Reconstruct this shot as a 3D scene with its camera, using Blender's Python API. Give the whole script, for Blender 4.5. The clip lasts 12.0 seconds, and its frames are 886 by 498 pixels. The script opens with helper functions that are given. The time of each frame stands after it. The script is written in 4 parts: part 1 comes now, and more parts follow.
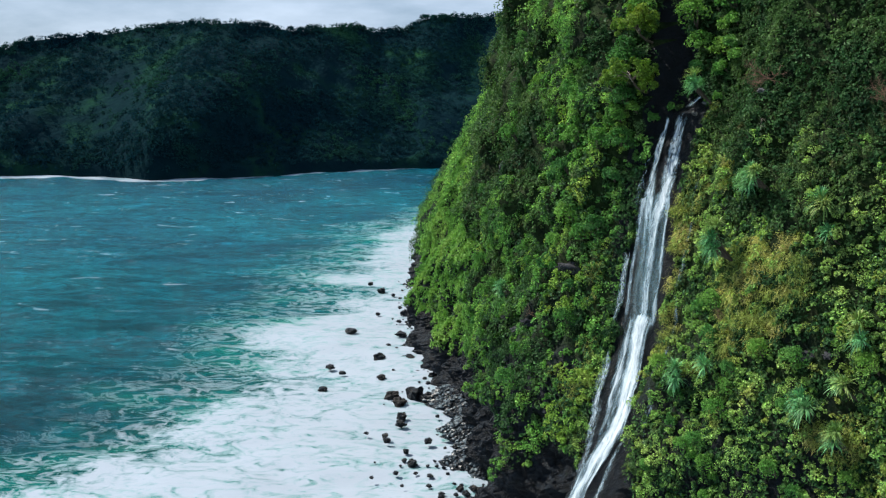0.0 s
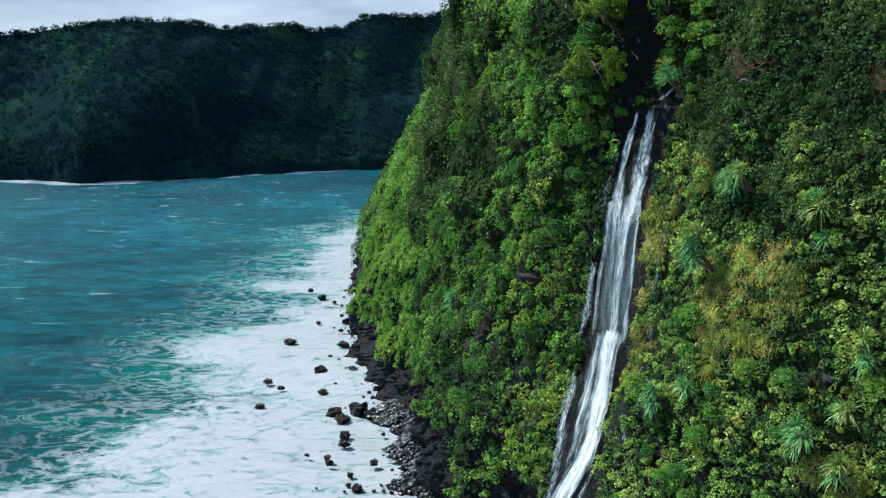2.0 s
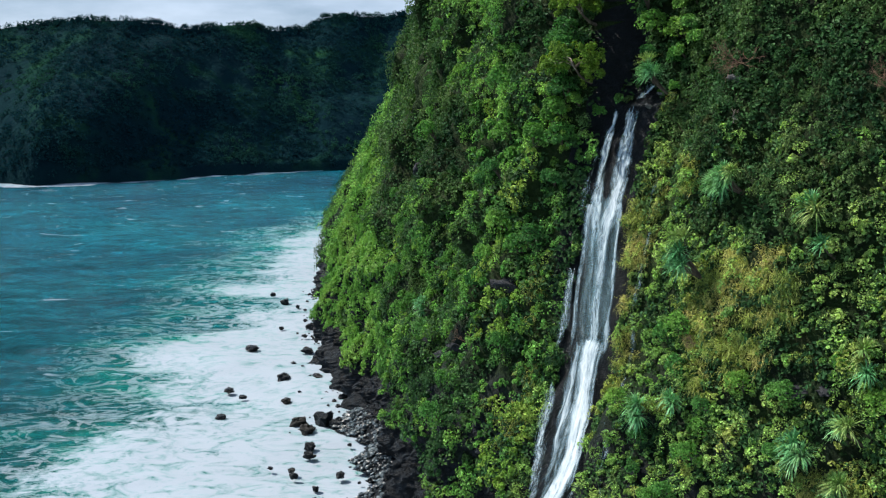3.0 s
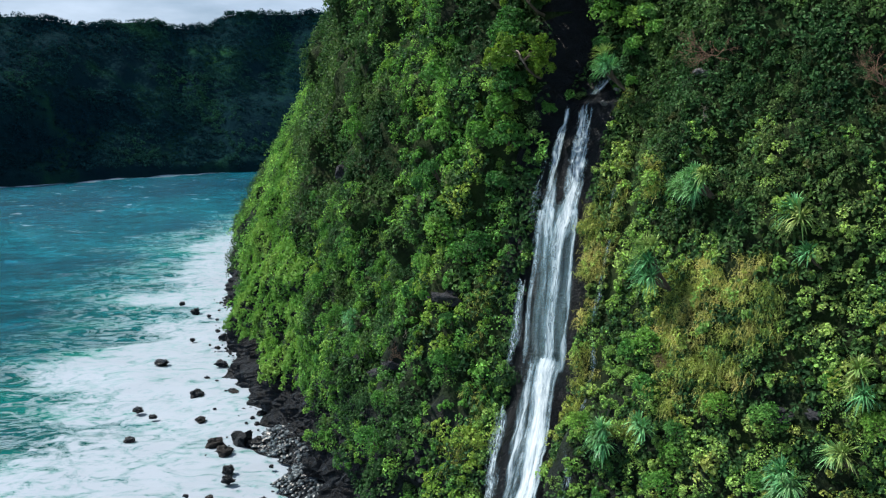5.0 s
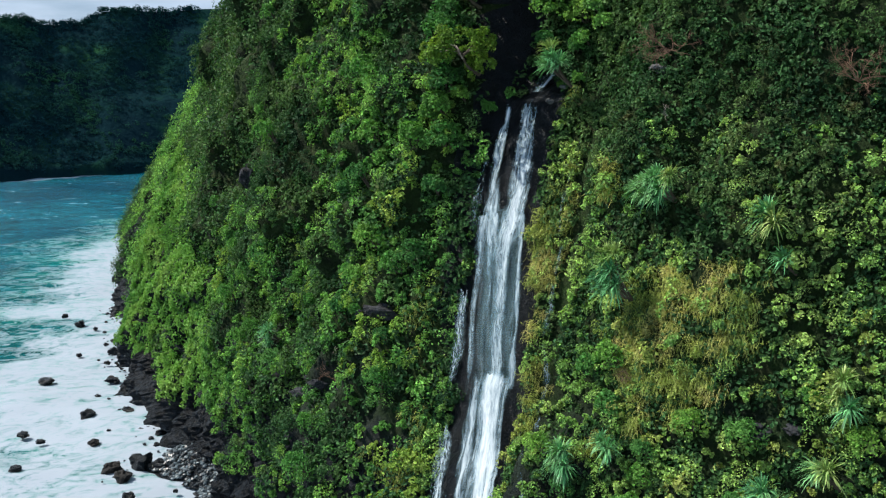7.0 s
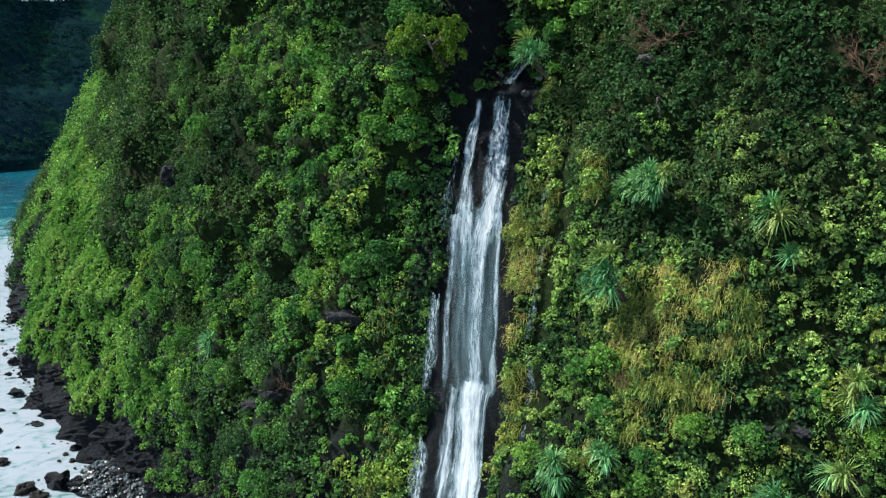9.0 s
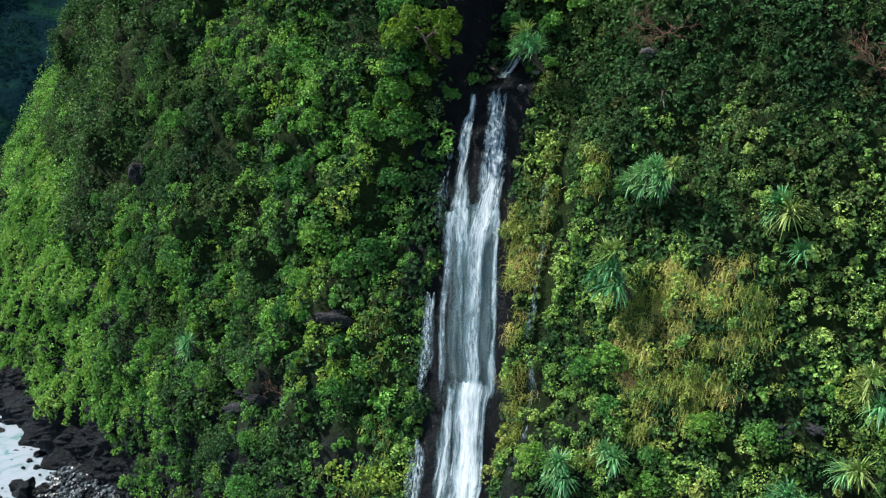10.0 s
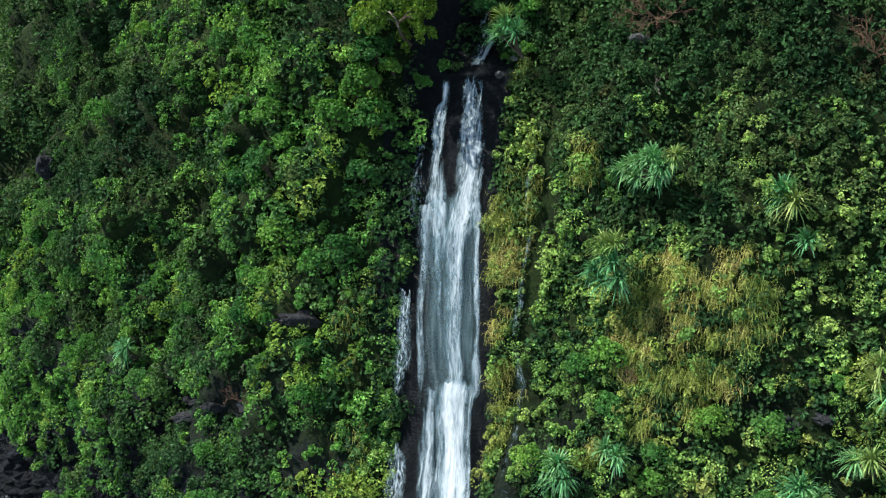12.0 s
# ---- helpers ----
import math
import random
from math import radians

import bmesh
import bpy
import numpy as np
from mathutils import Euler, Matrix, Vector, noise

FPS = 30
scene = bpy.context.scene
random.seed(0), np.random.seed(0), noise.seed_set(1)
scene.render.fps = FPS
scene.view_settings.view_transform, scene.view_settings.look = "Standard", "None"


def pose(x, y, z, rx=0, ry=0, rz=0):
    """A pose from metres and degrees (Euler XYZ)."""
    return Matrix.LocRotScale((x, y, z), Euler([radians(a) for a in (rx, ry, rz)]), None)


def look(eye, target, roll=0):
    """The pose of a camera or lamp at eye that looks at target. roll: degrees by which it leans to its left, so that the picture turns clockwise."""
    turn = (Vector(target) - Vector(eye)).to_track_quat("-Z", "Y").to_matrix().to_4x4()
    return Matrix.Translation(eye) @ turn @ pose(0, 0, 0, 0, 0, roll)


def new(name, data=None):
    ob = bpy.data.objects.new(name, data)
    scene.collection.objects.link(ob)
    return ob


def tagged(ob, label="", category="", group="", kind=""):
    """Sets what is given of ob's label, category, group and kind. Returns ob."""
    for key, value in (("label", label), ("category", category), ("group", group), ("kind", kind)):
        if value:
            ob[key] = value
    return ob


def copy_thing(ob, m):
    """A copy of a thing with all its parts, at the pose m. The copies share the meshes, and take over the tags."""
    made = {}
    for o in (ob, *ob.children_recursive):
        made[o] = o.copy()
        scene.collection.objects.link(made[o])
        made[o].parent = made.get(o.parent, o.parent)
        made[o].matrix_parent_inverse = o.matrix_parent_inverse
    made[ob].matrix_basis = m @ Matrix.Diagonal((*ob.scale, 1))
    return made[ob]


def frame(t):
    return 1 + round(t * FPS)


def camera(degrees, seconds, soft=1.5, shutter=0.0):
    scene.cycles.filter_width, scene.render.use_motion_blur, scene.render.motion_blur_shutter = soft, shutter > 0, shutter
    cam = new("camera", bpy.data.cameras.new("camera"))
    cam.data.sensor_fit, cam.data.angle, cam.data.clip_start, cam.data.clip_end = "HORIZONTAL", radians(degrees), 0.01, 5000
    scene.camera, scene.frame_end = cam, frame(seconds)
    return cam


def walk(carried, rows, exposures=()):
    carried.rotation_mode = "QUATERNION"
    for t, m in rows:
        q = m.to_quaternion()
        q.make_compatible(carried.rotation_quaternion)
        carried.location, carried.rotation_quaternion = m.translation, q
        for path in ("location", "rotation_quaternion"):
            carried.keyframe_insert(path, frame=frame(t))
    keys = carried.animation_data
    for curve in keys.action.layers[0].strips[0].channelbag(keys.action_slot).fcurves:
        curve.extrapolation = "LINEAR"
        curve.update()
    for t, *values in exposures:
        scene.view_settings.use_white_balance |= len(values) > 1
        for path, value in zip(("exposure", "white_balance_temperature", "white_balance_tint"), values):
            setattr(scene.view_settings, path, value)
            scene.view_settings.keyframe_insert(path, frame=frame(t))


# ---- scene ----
cam = camera(48.9, 12.0, soft=1.3)
PATH = [
    (0, (-0.000, -0.001, 48.000), (-0.000, 9.887, 46.507), 0.23),
    (0.5, (-0.174, 2.321, 47.774), (-0.029, 12.208, 46.286), 0.24),
    (1, (-0.273, 4.693, 47.617), (0.019, 14.578, 46.131), 0.23),
    (1.5, (-0.342, 7.019, 47.459), (0.095, 16.899, 45.978), 0.22),
    (2, (-0.488, 9.265, 47.370), (0.115, 19.137, 45.891), 0.19),
    (2.5, (-0.656, 11.464, 47.277), (0.127, 21.323, 45.802), 0.16),
    (3, (-0.839, 13.589, 47.206), (0.145, 23.431, 45.731), 0.15),
    (5, (-2.260, 20.883, 46.981), (-0.353, 30.589, 45.509), 0.09),
    (5.5, (-2.737, 22.458, 46.917), (-0.565, 32.107, 45.446), 0.08),
    (6, (-3.309, 23.908, 46.925), (-0.845, 33.487, 45.450), 0.04),
    (6.5, (-3.940, 25.367, 46.942), (-1.174, 34.863, 45.464), -0.01),
    (7, (-4.609, 26.758, 46.940), (-1.560, 36.166, 45.460), -0.04),
    (7.5, (-5.400, 28.105, 46.921), (-2.070, 37.417, 45.436), -0.06),
    (9.5, (-9.005, 33.138, 46.958), (-4.733, 42.041, 45.380), -0.29),
    (10, (-9.881, 34.338, 46.875), (-5.395, 43.132, 45.278), -0.29),
    (10.5, (-10.818, 35.523, 46.821), (-6.086, 44.181, 45.198), -0.27),
    (11, (-11.730, 36.799, 46.829), (-6.743, 45.306, 45.170), -0.29),
    (11.5, (-12.629, 38.182, 46.928), (-7.374, 46.517, 45.223), -0.35),
    (12, (-13.540, 39.668, 47.059), (-8.019, 47.819, 45.305), -0.44),
]
walk(cam, [(t, look(eye, target, roll)) for t, eye, target, roll in PATH])

# ---- light: hazy daylight, sun over the sea ahead of the camera and to its left ----
SUN_EL, SUN_AZ = 50.0, -66.0          # degrees; azimuth from +y towards +x
world = bpy.data.worlds.new("sky")
scene.world = world
world.use_nodes = True
wn, wl = world.node_tree.nodes, world.node_tree.links
wn.clear()
w_out = wn.new("ShaderNodeOutputWorld")
w_bg = wn.new("ShaderNodeBackground")
w_sky = wn.new("ShaderNodeTexSky")
w_sky.sky_type = "NISHITA"
w_sky.sun_disc = False
w_sky.sun_elevation = radians(SUN_EL)
w_sky.sun_rotation = radians(SUN_AZ)
w_co = wn.new("ShaderNodeTexCoord")
w_map = wn.new("ShaderNodeMapping")
w_map.inputs["Scale"].default_value = (1.0, 1.0, 3.5)
w_noise = wn.new("ShaderNodeTexNoise")
w_noise.inputs["Scale"].default_value = 5.0
w_noise.inputs["Detail"].default_value = 7.0
w_noise.inputs["Roughness"].default_value = 0.55
w_ramp = wn.new("ShaderNodeValToRGB")
w_ramp.color_ramp.elements[0].position, w_ramp.color_ramp.elements[0].color = 0.36, (2.7, 3.9, 5.6, 1)
w_ramp.color_ramp.elements[1].position, w_ramp.color_ramp.elements[1].color = 0.64, (6.0, 7.3, 9.4, 1)
w_mix = wn.new("ShaderNodeMixRGB")
w_mix.inputs[0].default_value = 0.75
w_bg.inputs["Strength"].default_value = 0.082
wl.new(w_co.outputs["Generated"], w_map.inputs[0])
wl.new(w_map.outputs[0], w_noise.inputs["Vector"])
wl.new(w_noise.outputs["Fac"], w_ramp.inputs[0])
wl.new(w_sky.outputs[0], w_mix.inputs[1])
wl.new(w_ramp.outputs[0], w_mix.inputs[2])
wl.new(w_mix.outputs[0], w_bg.inputs[0])
wl.new(w_bg.outputs[0], w_out.inputs[0])

sun_data = bpy.data.lights.new("sun", "SUN")
sun_data.energy = 5.0
sun_data.angle = radians(0.6)
sun_data.color = (1.0, 0.95, 0.86)
sun = new("sun", sun_data)
to_sun = Vector((math.sin(radians(SUN_AZ)) * math.cos(radians(SUN_EL)), math.cos(radians(SUN_AZ)) * math.cos(radians(SUN_EL)), math.sin(radians(SUN_EL))))
sun.matrix_world = look(to_sun * 300, (0, 0, 0))
scene.view_settings.exposure = 0.50

# ---- materials ----
class Mat:
    """A node material under construction."""

    def __init__(self, name):
        self.m = bpy.data.materials.new(name)
        self.m.use_nodes = True
        self.n, self.l = self.m.node_tree.nodes, self.m.node_tree.links
        self.n.clear()
        self.out = self.n.new("ShaderNodeOutputMaterial")
        self.geo = self.n.new("ShaderNodeNewGeometry")
        self.here = self.geo.outputs["Position"]

    def link(self, a, b):
        self.l.new(a, b)

    def noise(self, scale, detail=4.0, rough=0.55, stretch=(1, 1, 1), warp=0.0, turn=0.0):
        mp = self.n.new("ShaderNodeMapping")
        mp.inputs["Rotation"].default_value = (0, 0, radians(turn))
        mp.inputs["Scale"].default_value = stretch
        self.link(self.here, mp.inputs[0])
        t = self.n.new("ShaderNodeTexNoise")
        t.inputs["Scale"].default_value = scale
        t.inputs["Detail"].default_value = detail
        t.inputs["Roughness"].default_value = rough
        t.inputs["Distortion"].default_value = warp
        self.link(mp.outputs[0], t.inputs["Vector"])
        return t.outputs["Fac"]

    def ramp(self, src, *stops):
        r = self.n.new("ShaderNodeValToRGB")
        el = r.color_ramp.elements
        while len(el) < len(stops):
            el.new(0.5)
        for e, (p, c) in zip(el, stops):
            e.position = p
            e.color = (c, c, c, 1) if isinstance(c, (int, float)) else (*c, 1)
        self.link(src, r.inputs[0])
        return r.outputs[0]

    def mix(self, fac, a, b, mode="MIX"):
        m = self.n.new("ShaderNodeMixRGB")
        m.blend_type = mode
        for sock, v in zip(m.inputs, (fac, a, b)):
            if isinstance(v, (int, float)):
                sock.default_value = v if sock.type == "VALUE" else (v, v, v, 1)
            elif isinstance(v, tuple):
                sock.default_value = (*v, 1)
            else:
                self.link(v, sock)
        return m.outputs[0]

    def math(self, op, a, b=0.0, clamp=False):
        m = self.n.new("ShaderNodeMath")
        m.operation = op
        m.use_clamp = clamp
        for sock, v in zip(m.inputs, (a, b)):
            if isinstance(v, (int, float)):
                sock.default_value = v
            else:
                self.link(v, sock)
        return m.outputs[0]

    def bump(self, height, strength, dist):
        b = self.n.new("ShaderNodeBump")
        b.inputs["Strength"].default_value = strength
        b.inputs["Distance"].default_value = dist
        self.link(height, b.inputs["Height"])
        return b.outputs[0]

    def principled(self, color, rough=0.6, spec=0.5, normal=None, metal=0.0):
        p = self.n.new("ShaderNodeBsdfPrincipled")
        for key, v in (("Base Color", color), ("Roughness", rough), ("Specular IOR Level", spec), ("Metallic", metal)):
            if isinstance(v, tuple):
                p.inputs[key].default_value = (*v, 1)
            elif isinstance(v, (int, float)):
                p.inputs[key].default_value = v
            else:
                self.link(v, p.inputs[key])
        if normal is not None:
            self.link(normal, p.inputs["Normal"])
        return p.outputs[0]

    def shader_mix(self, fac, a, b):
        s = self.n.new("ShaderNodeMixShader")
        if isinstance(fac, (int, float)):
            s.inputs[0].default_value = fac
        else:
            self.link(fac, s.inputs[0])
        self.link(a, s.inputs[1])
        self.link(b, s.inputs[2])
        return s.outputs[0]

    def done(self, shader):
        self.link(shader, self.out.inputs["Surface"])
        return self.m


def leaf_material(name, dark, mid, light, thin=0.3, patch=0.16, rough=0.6, singly=False, brown=0.5, vary=1.0, spec=0.16):
    """Foliage: patches of three greens, leaf by leaf uneven, partly translucent."""
    k = Mat(name)
    patches = k.ramp(k.noise(patch, 3.0), (0.34, dark), (0.5, mid), (0.66, light))
    each = k.ramp(k.geo.outputs["Random Per Island"], *((p, 1 + vary * d) for p, d in ((0.0, -0.5), (0.55, -0.05), (0.9, 0.3), (1.0, 0.9))))
    col = k.mix(1.0, patches, each, "MULTIPLY")
    if singly:
        info = k.n.new("ShaderNodeObjectInfo")
        col = k.mix(1.0, col, k.ramp(info.outputs["Random"], (0.0, (0.6, 0.75, 0.9)), (0.4, (0.9, 1.0, 0.9)), (0.8, (1.1, 1.08, 0.9)), (1.0, (1.4, 1.2, 0.9))), "MULTIPLY")
    warm = k.mix(k.ramp(k.noise(0.55, 3.0), (0.60, 0.0), (0.76, brown)), col, (0.13, 0.085, 0.030))
    p = k.principled(warm, rough, spec)
    t = k.n.new("ShaderNodeBsdfTranslucent")
    k.link(k.mix(1.0, warm, (1.25, 1.25, 0.75), "MULTIPLY"), t.inputs[0])
    return k.done(k.shader_mix(thin, p, t.outputs[0]))


def rock_material(name, dark=(0.012, 0.013, 0.014), light=(0.075, 0.072, 0.068), rough=0.55, scale=0.6):
    k = Mat(name)
    big = k.ramp(k.noise(scale, 6.0, 0.6), (0.3, dark), (0.72, light))
    grain = k.ramp(k.noise(scale * 9, 5.0, 0.65), (0.3, 0.55), (0.7, 1.25))
    col = k.mix(1.0, big, grain, "MULTIPLY")
    nrm = k.bump(k.noise(scale * 4, 8.0, 0.65), 0.8, 0.35)
    return k.done(k.principled(col, rough, 0.22, nrm))


leaf_bright = leaf_material("leaf_bright", (0.070, 0.205, 0.052), (0.145, 0.345, 0.078), (0.250, 0.440, 0.105), patch=0.28, brown=0.35, vary=1.3)
# the dark leaf and scrub colours also stand in for shade on the walls
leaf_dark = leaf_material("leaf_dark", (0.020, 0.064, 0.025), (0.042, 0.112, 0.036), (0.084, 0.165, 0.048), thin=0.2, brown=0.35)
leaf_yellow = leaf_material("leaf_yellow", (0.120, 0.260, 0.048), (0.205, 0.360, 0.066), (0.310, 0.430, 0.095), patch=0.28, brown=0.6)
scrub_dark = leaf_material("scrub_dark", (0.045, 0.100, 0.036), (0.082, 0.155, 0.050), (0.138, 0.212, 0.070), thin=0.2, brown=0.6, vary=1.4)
scrub_green = leaf_material("scrub_green", (0.150, 0.310, 0.082), (0.250, 0.430, 0.115), (0.380, 0.520, 0.155), brown=0.45, vary=1.4)
scrub_yellow = leaf_material("scrub_yellow", (0.180, 0.300, 0.066), (0.300, 0.390, 0.098), (0.430, 0.460, 0.150), brown=0.4, vary=1.4)
leaf_shrub = leaf_material("leaf_shrub", (0.054, 0.165, 0.042), (0.096, 0.250, 0.056), (0.165, 0.325, 0.075), singly=True, brown=0.15)
leaf_tree = leaf_material("leaf_tree", (0.075, 0.165, 0.022), (0.130, 0.235, 0.030), (0.200, 0.280, 0.045), brown=0.1)
grass_dry = leaf_material("grass_dry", (0.210, 0.310, 0.075), (0.370, 0.430, 0.115), (0.540, 0.500, 0.190), thin=0.35, patch=0.4)
grass_green = leaf_material("grass_green", (0.095, 0.250, 0.055), (0.165, 0.350, 0.075), (0.250, 0.410, 0.105), thin=0.25, patch=0.12, brown=0.3, vary=0.5)
leaf_strap = leaf_material("leaf_strap", (0.070, 0.240, 0.110), (0.120, 0.340, 0.145), (0.220, 0.440, 0.185), thin=0.15, patch=0.5, rough=0.38, brown=0.1)
leaf_strap_yellow = leaf_material("leaf_strap_yellow", (0.130, 0.260, 0.075), (0.210, 0.350, 0.105), (0.330, 0.420, 0.150), thin=0.15, patch=0.5, rough=0.4, brown=0.1)
# blue distance haze is mixed into these leaf colours
leaf_far_hazed = leaf_material("leaf_far_hazed", (0.0055, 0.029, 0.047), (0.009, 0.039, 0.051), (0.020, 0.076, 0.048), thin=0.3, patch=0.016, rough=1.0, brown=0.03, vary=0.2, spec=0.0)
rock_black = rock_material("rock_black", (0.002, 0.004, 0.006), (0.010, 0.015, 0.021), 0.5, 1.6)
rock_wet = rock_material("rock_wet", (0.0015, 0.003, 0.0045), (0.007, 0.011, 0.016), 0.35, 1.6)
rock_brown = rock_material("rock_brown", (0.006, 0.006, 0.006), (0.032, 0.029, 0.027), 0.55, 1.4)
rock_ledge = rock_material("rock_ledge", (0.006, 0.008, 0.011), (0.060, 0.064, 0.075), 0.6, 1.8)
rock_pale = rock_material("rock_pale", (0.03, 0.032, 0.034), (0.26, 0.27, 0.28), 0.8, 2.5)


def stone_material():
    """Beach cobbles, each one its own grey."""
    k = Mat("cobble")
    info = k.n.new("ShaderNodeObjectInfo")
    tone = k.math("FRACT", k.math("ADD", info.outputs["Random"], k.geo.outputs["Random Per Island"]))
    col = k.ramp(tone, (0.0, (0.006, 0.010, 0.013)), (0.6, (0.032, 0.046, 0.056)), (1.0, (0.130, 0.170, 0.190)))
    grain = k.ramp(k.noise(6.0, 5.0), (0.3, 0.7), (0.7, 1.2))
    return k.done(k.principled(k.mix(1.0, col, grain, "MULTIPLY"), 0.4, 0.5))


cobble = stone_material()


def wood_material(name, a, b):
    k = Mat(name)
    col = k.ramp(k.noise(2.0, 5.0, 0.6, (1, 1, 0.3)), (0.3, a), (0.7, b))
    return k.done(k.principled(col, 0.85, 0.2))


bark = wood_material("bark", (0.05, 0.04, 0.03), (0.14, 0.11, 0.085))
dead_wood = wood_material("dead_wood", (0.16, 0.12, 0.095), (0.36, 0.31, 0.27))
dead_twigs = wood_material("dead_twigs", (0.10, 0.055, 0.035), (0.24, 0.15, 0.10))


def cliff_material():
    """Black lava low down and in ledges, moss and soil where plants root."""
    k = Mat("lava_and_moss")
    sep = k.n.new("ShaderNodeSeparateXYZ")
    k.link(k.geo.outputs["Position"], sep.inputs[0])
    rock = k.mix(1.0, k.ramp(k.noise(0.5, 6.0, 0.6), (0.35, (0.0022, 0.0040, 0.0062)), (0.75, (0.015, 0.022, 0.031))), k.ramp(k.noise(2.2, 8.0, 0.72, (1, 1, 0.6)), (0.38, 0.25), (0.6, 1.6), (0.75, 4.5)), "MULTIPLY")
    moss = k.ramp(k.noise(0.7, 6.0), (0.35, (0.006, 0.014, 0.004)), (0.55, (0.018, 0.042, 0.008)), (0.78, (0.040, 0.040, 0.016)))
    grown = k.math("MULTIPLY", k.math("ADD", k.math("MULTIPLY", k.math("SUBTRACT", sep.outputs["Z"], 20.0), 0.10), k.math("MULTIPLY", k.math("SUBTRACT", k.noise(0.25, 4.0), 0.5), 3.0)), 1.0, True)
    col = k.mix(grown, rock, moss)
    rough = k.ramp(grown, (0.0, 0.5), (0.6, 0.9))
    nrm = k.bump(k.noise(1.3, 9.0, 0.72), 1.0, 0.9)
    return k.done(k.principled(col, rough, 0.22, nrm))


lava_and_moss = cliff_material()


def soil_material():
    k = Mat("mossy_soil")
    col = k.ramp(k.noise(0.5, 6.0), (0.35, (0.010, 0.024, 0.007)), (0.6, (0.022, 0.054, 0.012)), (0.75, (0.04, 0.044, 0.018)))
    return k.done(k.principled(col, 0.9, 0.2, k.bump(k.noise(3.0, 6.0), 0.7, 0.3)))


soil = soil_material()


def hill_material():
    k = Mat("hill_ground_hazed")
    # the ground's greens carry the same painted blue haze
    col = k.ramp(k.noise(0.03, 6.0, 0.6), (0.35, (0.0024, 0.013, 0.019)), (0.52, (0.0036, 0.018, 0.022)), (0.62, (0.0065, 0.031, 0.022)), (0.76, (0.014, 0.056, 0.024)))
    return k.done(k.principled(col, 1.0, 0.02, k.bump(k.noise(0.3, 6.0), 0.8, 2.0)))


hill_ground_hazed = hill_material()

# ---- mesh helpers ----
def mesh_object(name, verts, faces, material, parent=None, smooth=False):
    """One mesh object from arrays; faces all of one size."""
    verts, faces = np.asarray(verts, np.float32), np.asarray(faces, np.int32)
    me = bpy.data.meshes.new(name)
    me.vertices.add(len(verts))
    me.vertices.foreach_set("co", verts.ravel())
    side = faces.shape[1]
    me.loops.add(faces.size)
    me.loops.foreach_set("vertex_index", faces.ravel())
    me.polygons.add(len(faces))
    me.polygons.foreach_set("loop_start", np.arange(0, faces.size, side, dtype=np.int32))
    me.polygons.foreach_set("use_smooth", np.full(len(faces), smooth, dtype=bool))
    me.update(calc_edges=True)
    if material:
        me.materials.append(material)
    ob = new(name, me)
    if parent:
        ob.parent = parent
    return ob


def grid_faces(nu, nv):
    a = (np.arange(nu - 1)[:, None] * nv + np.arange(nv - 1)[None, :]).ravel()
    return np.stack([a, a + 1, a + nv + 1, a + nv], -1)


def unit(v):
    return v / np.maximum(np.linalg.norm(v, axis=-1, keepdims=True), 1e-9)


def value_noise(p, seed, period=1.0):
    """Smooth noise in -1..1 at points p (n, 2 or 3)."""
    q = np.asarray(p, float) / period
    i = np.floor(q).astype(np.int64)
    f = q - i
    f = f * f * (3 - 2 * f)
    total = 0.0
    dims = q.shape[-1]
    for corner in range(2 ** dims):
        off = np.array([(corner >> d) & 1 for d in range(dims)])
        w = np.prod(np.where(off, f, 1 - f), axis=-1)
        h = seed * 374761393
        for d in range(dims):
            h = h ^ ((i[..., d] + off[d]) * (668265263, 2147483647, 1274126177)[d])
            h = (h * 1103515245 + 12345) & 0x7FFFFFFF
        h = (h ^ (h >> 13)) * 1274126177 & 0x7FFFFFFF
        total = total + w * ((h & 0xFFFF) / 32767.5 - 1)
    return total


def fractal(p, seed, period, octaves=4, gain=0.5):
    return sum(gain ** o * value_noise(p, seed + o * 17, period / 2 ** o) for o in range(octaves))


rng = np.random.default_rng(7)


def leaves(pos, nrm, length, width, droop=0.25):
    """Folded leaf blades, four corners each, at pos facing nrm."""
    n = len(pos)
    nrm = unit(nrm)
    t = unit(np.cross(nrm, unit(rng.normal(size=(n, 3)))))
    b = np.cross(nrm, t)
    L, W = np.broadcast_to(length, n)[:, None], np.broadcast_to(width, n)[:, None]
    v = np.stack([pos - t * L * 0.5, pos + b * W * 0.5 + nrm * W * 0.15, pos + t * L * 0.5 - nrm * L * droop, pos - b * W * 0.5 + nrm * W * 0.15], 1)
    return v.reshape(-1, 3)


def leaf_object(name, chunks, material):
    v = np.concatenate(chunks)
    return mesh_object(name, v, np.arange(len(v)).reshape(-1, 4), material)


def tube(points, radii, sides=5):
    """A tapered tube along points, as vertices and quads."""
    p = np.asarray(points, float)
    r = np.asarray(radii, float)
    way = unit(np.gradient(p, axis=0))
    side = unit(np.cross(way, np.array([0.31, 0.52, 0.79])))
    up = np.cross(way, side)
    a = np.arange(sides) * 2 * np.pi / sides
    v = p[:, None] + r[:, None, None] * (np.cos(a)[None, :, None] * side[:, None] + np.sin(a)[None, :, None] * up[:, None])
    n = len(p)
    i, j = np.meshgrid(np.arange(n - 1), np.arange(sides), indexing="ij")
    f = np.stack([i * sides + j, i * sides + (j + 1) % sides, (i + 1) * sides + (j + 1) % sides, (i + 1) * sides + j], -1).reshape(-1, 4)
    return v.reshape(-1, 3), f


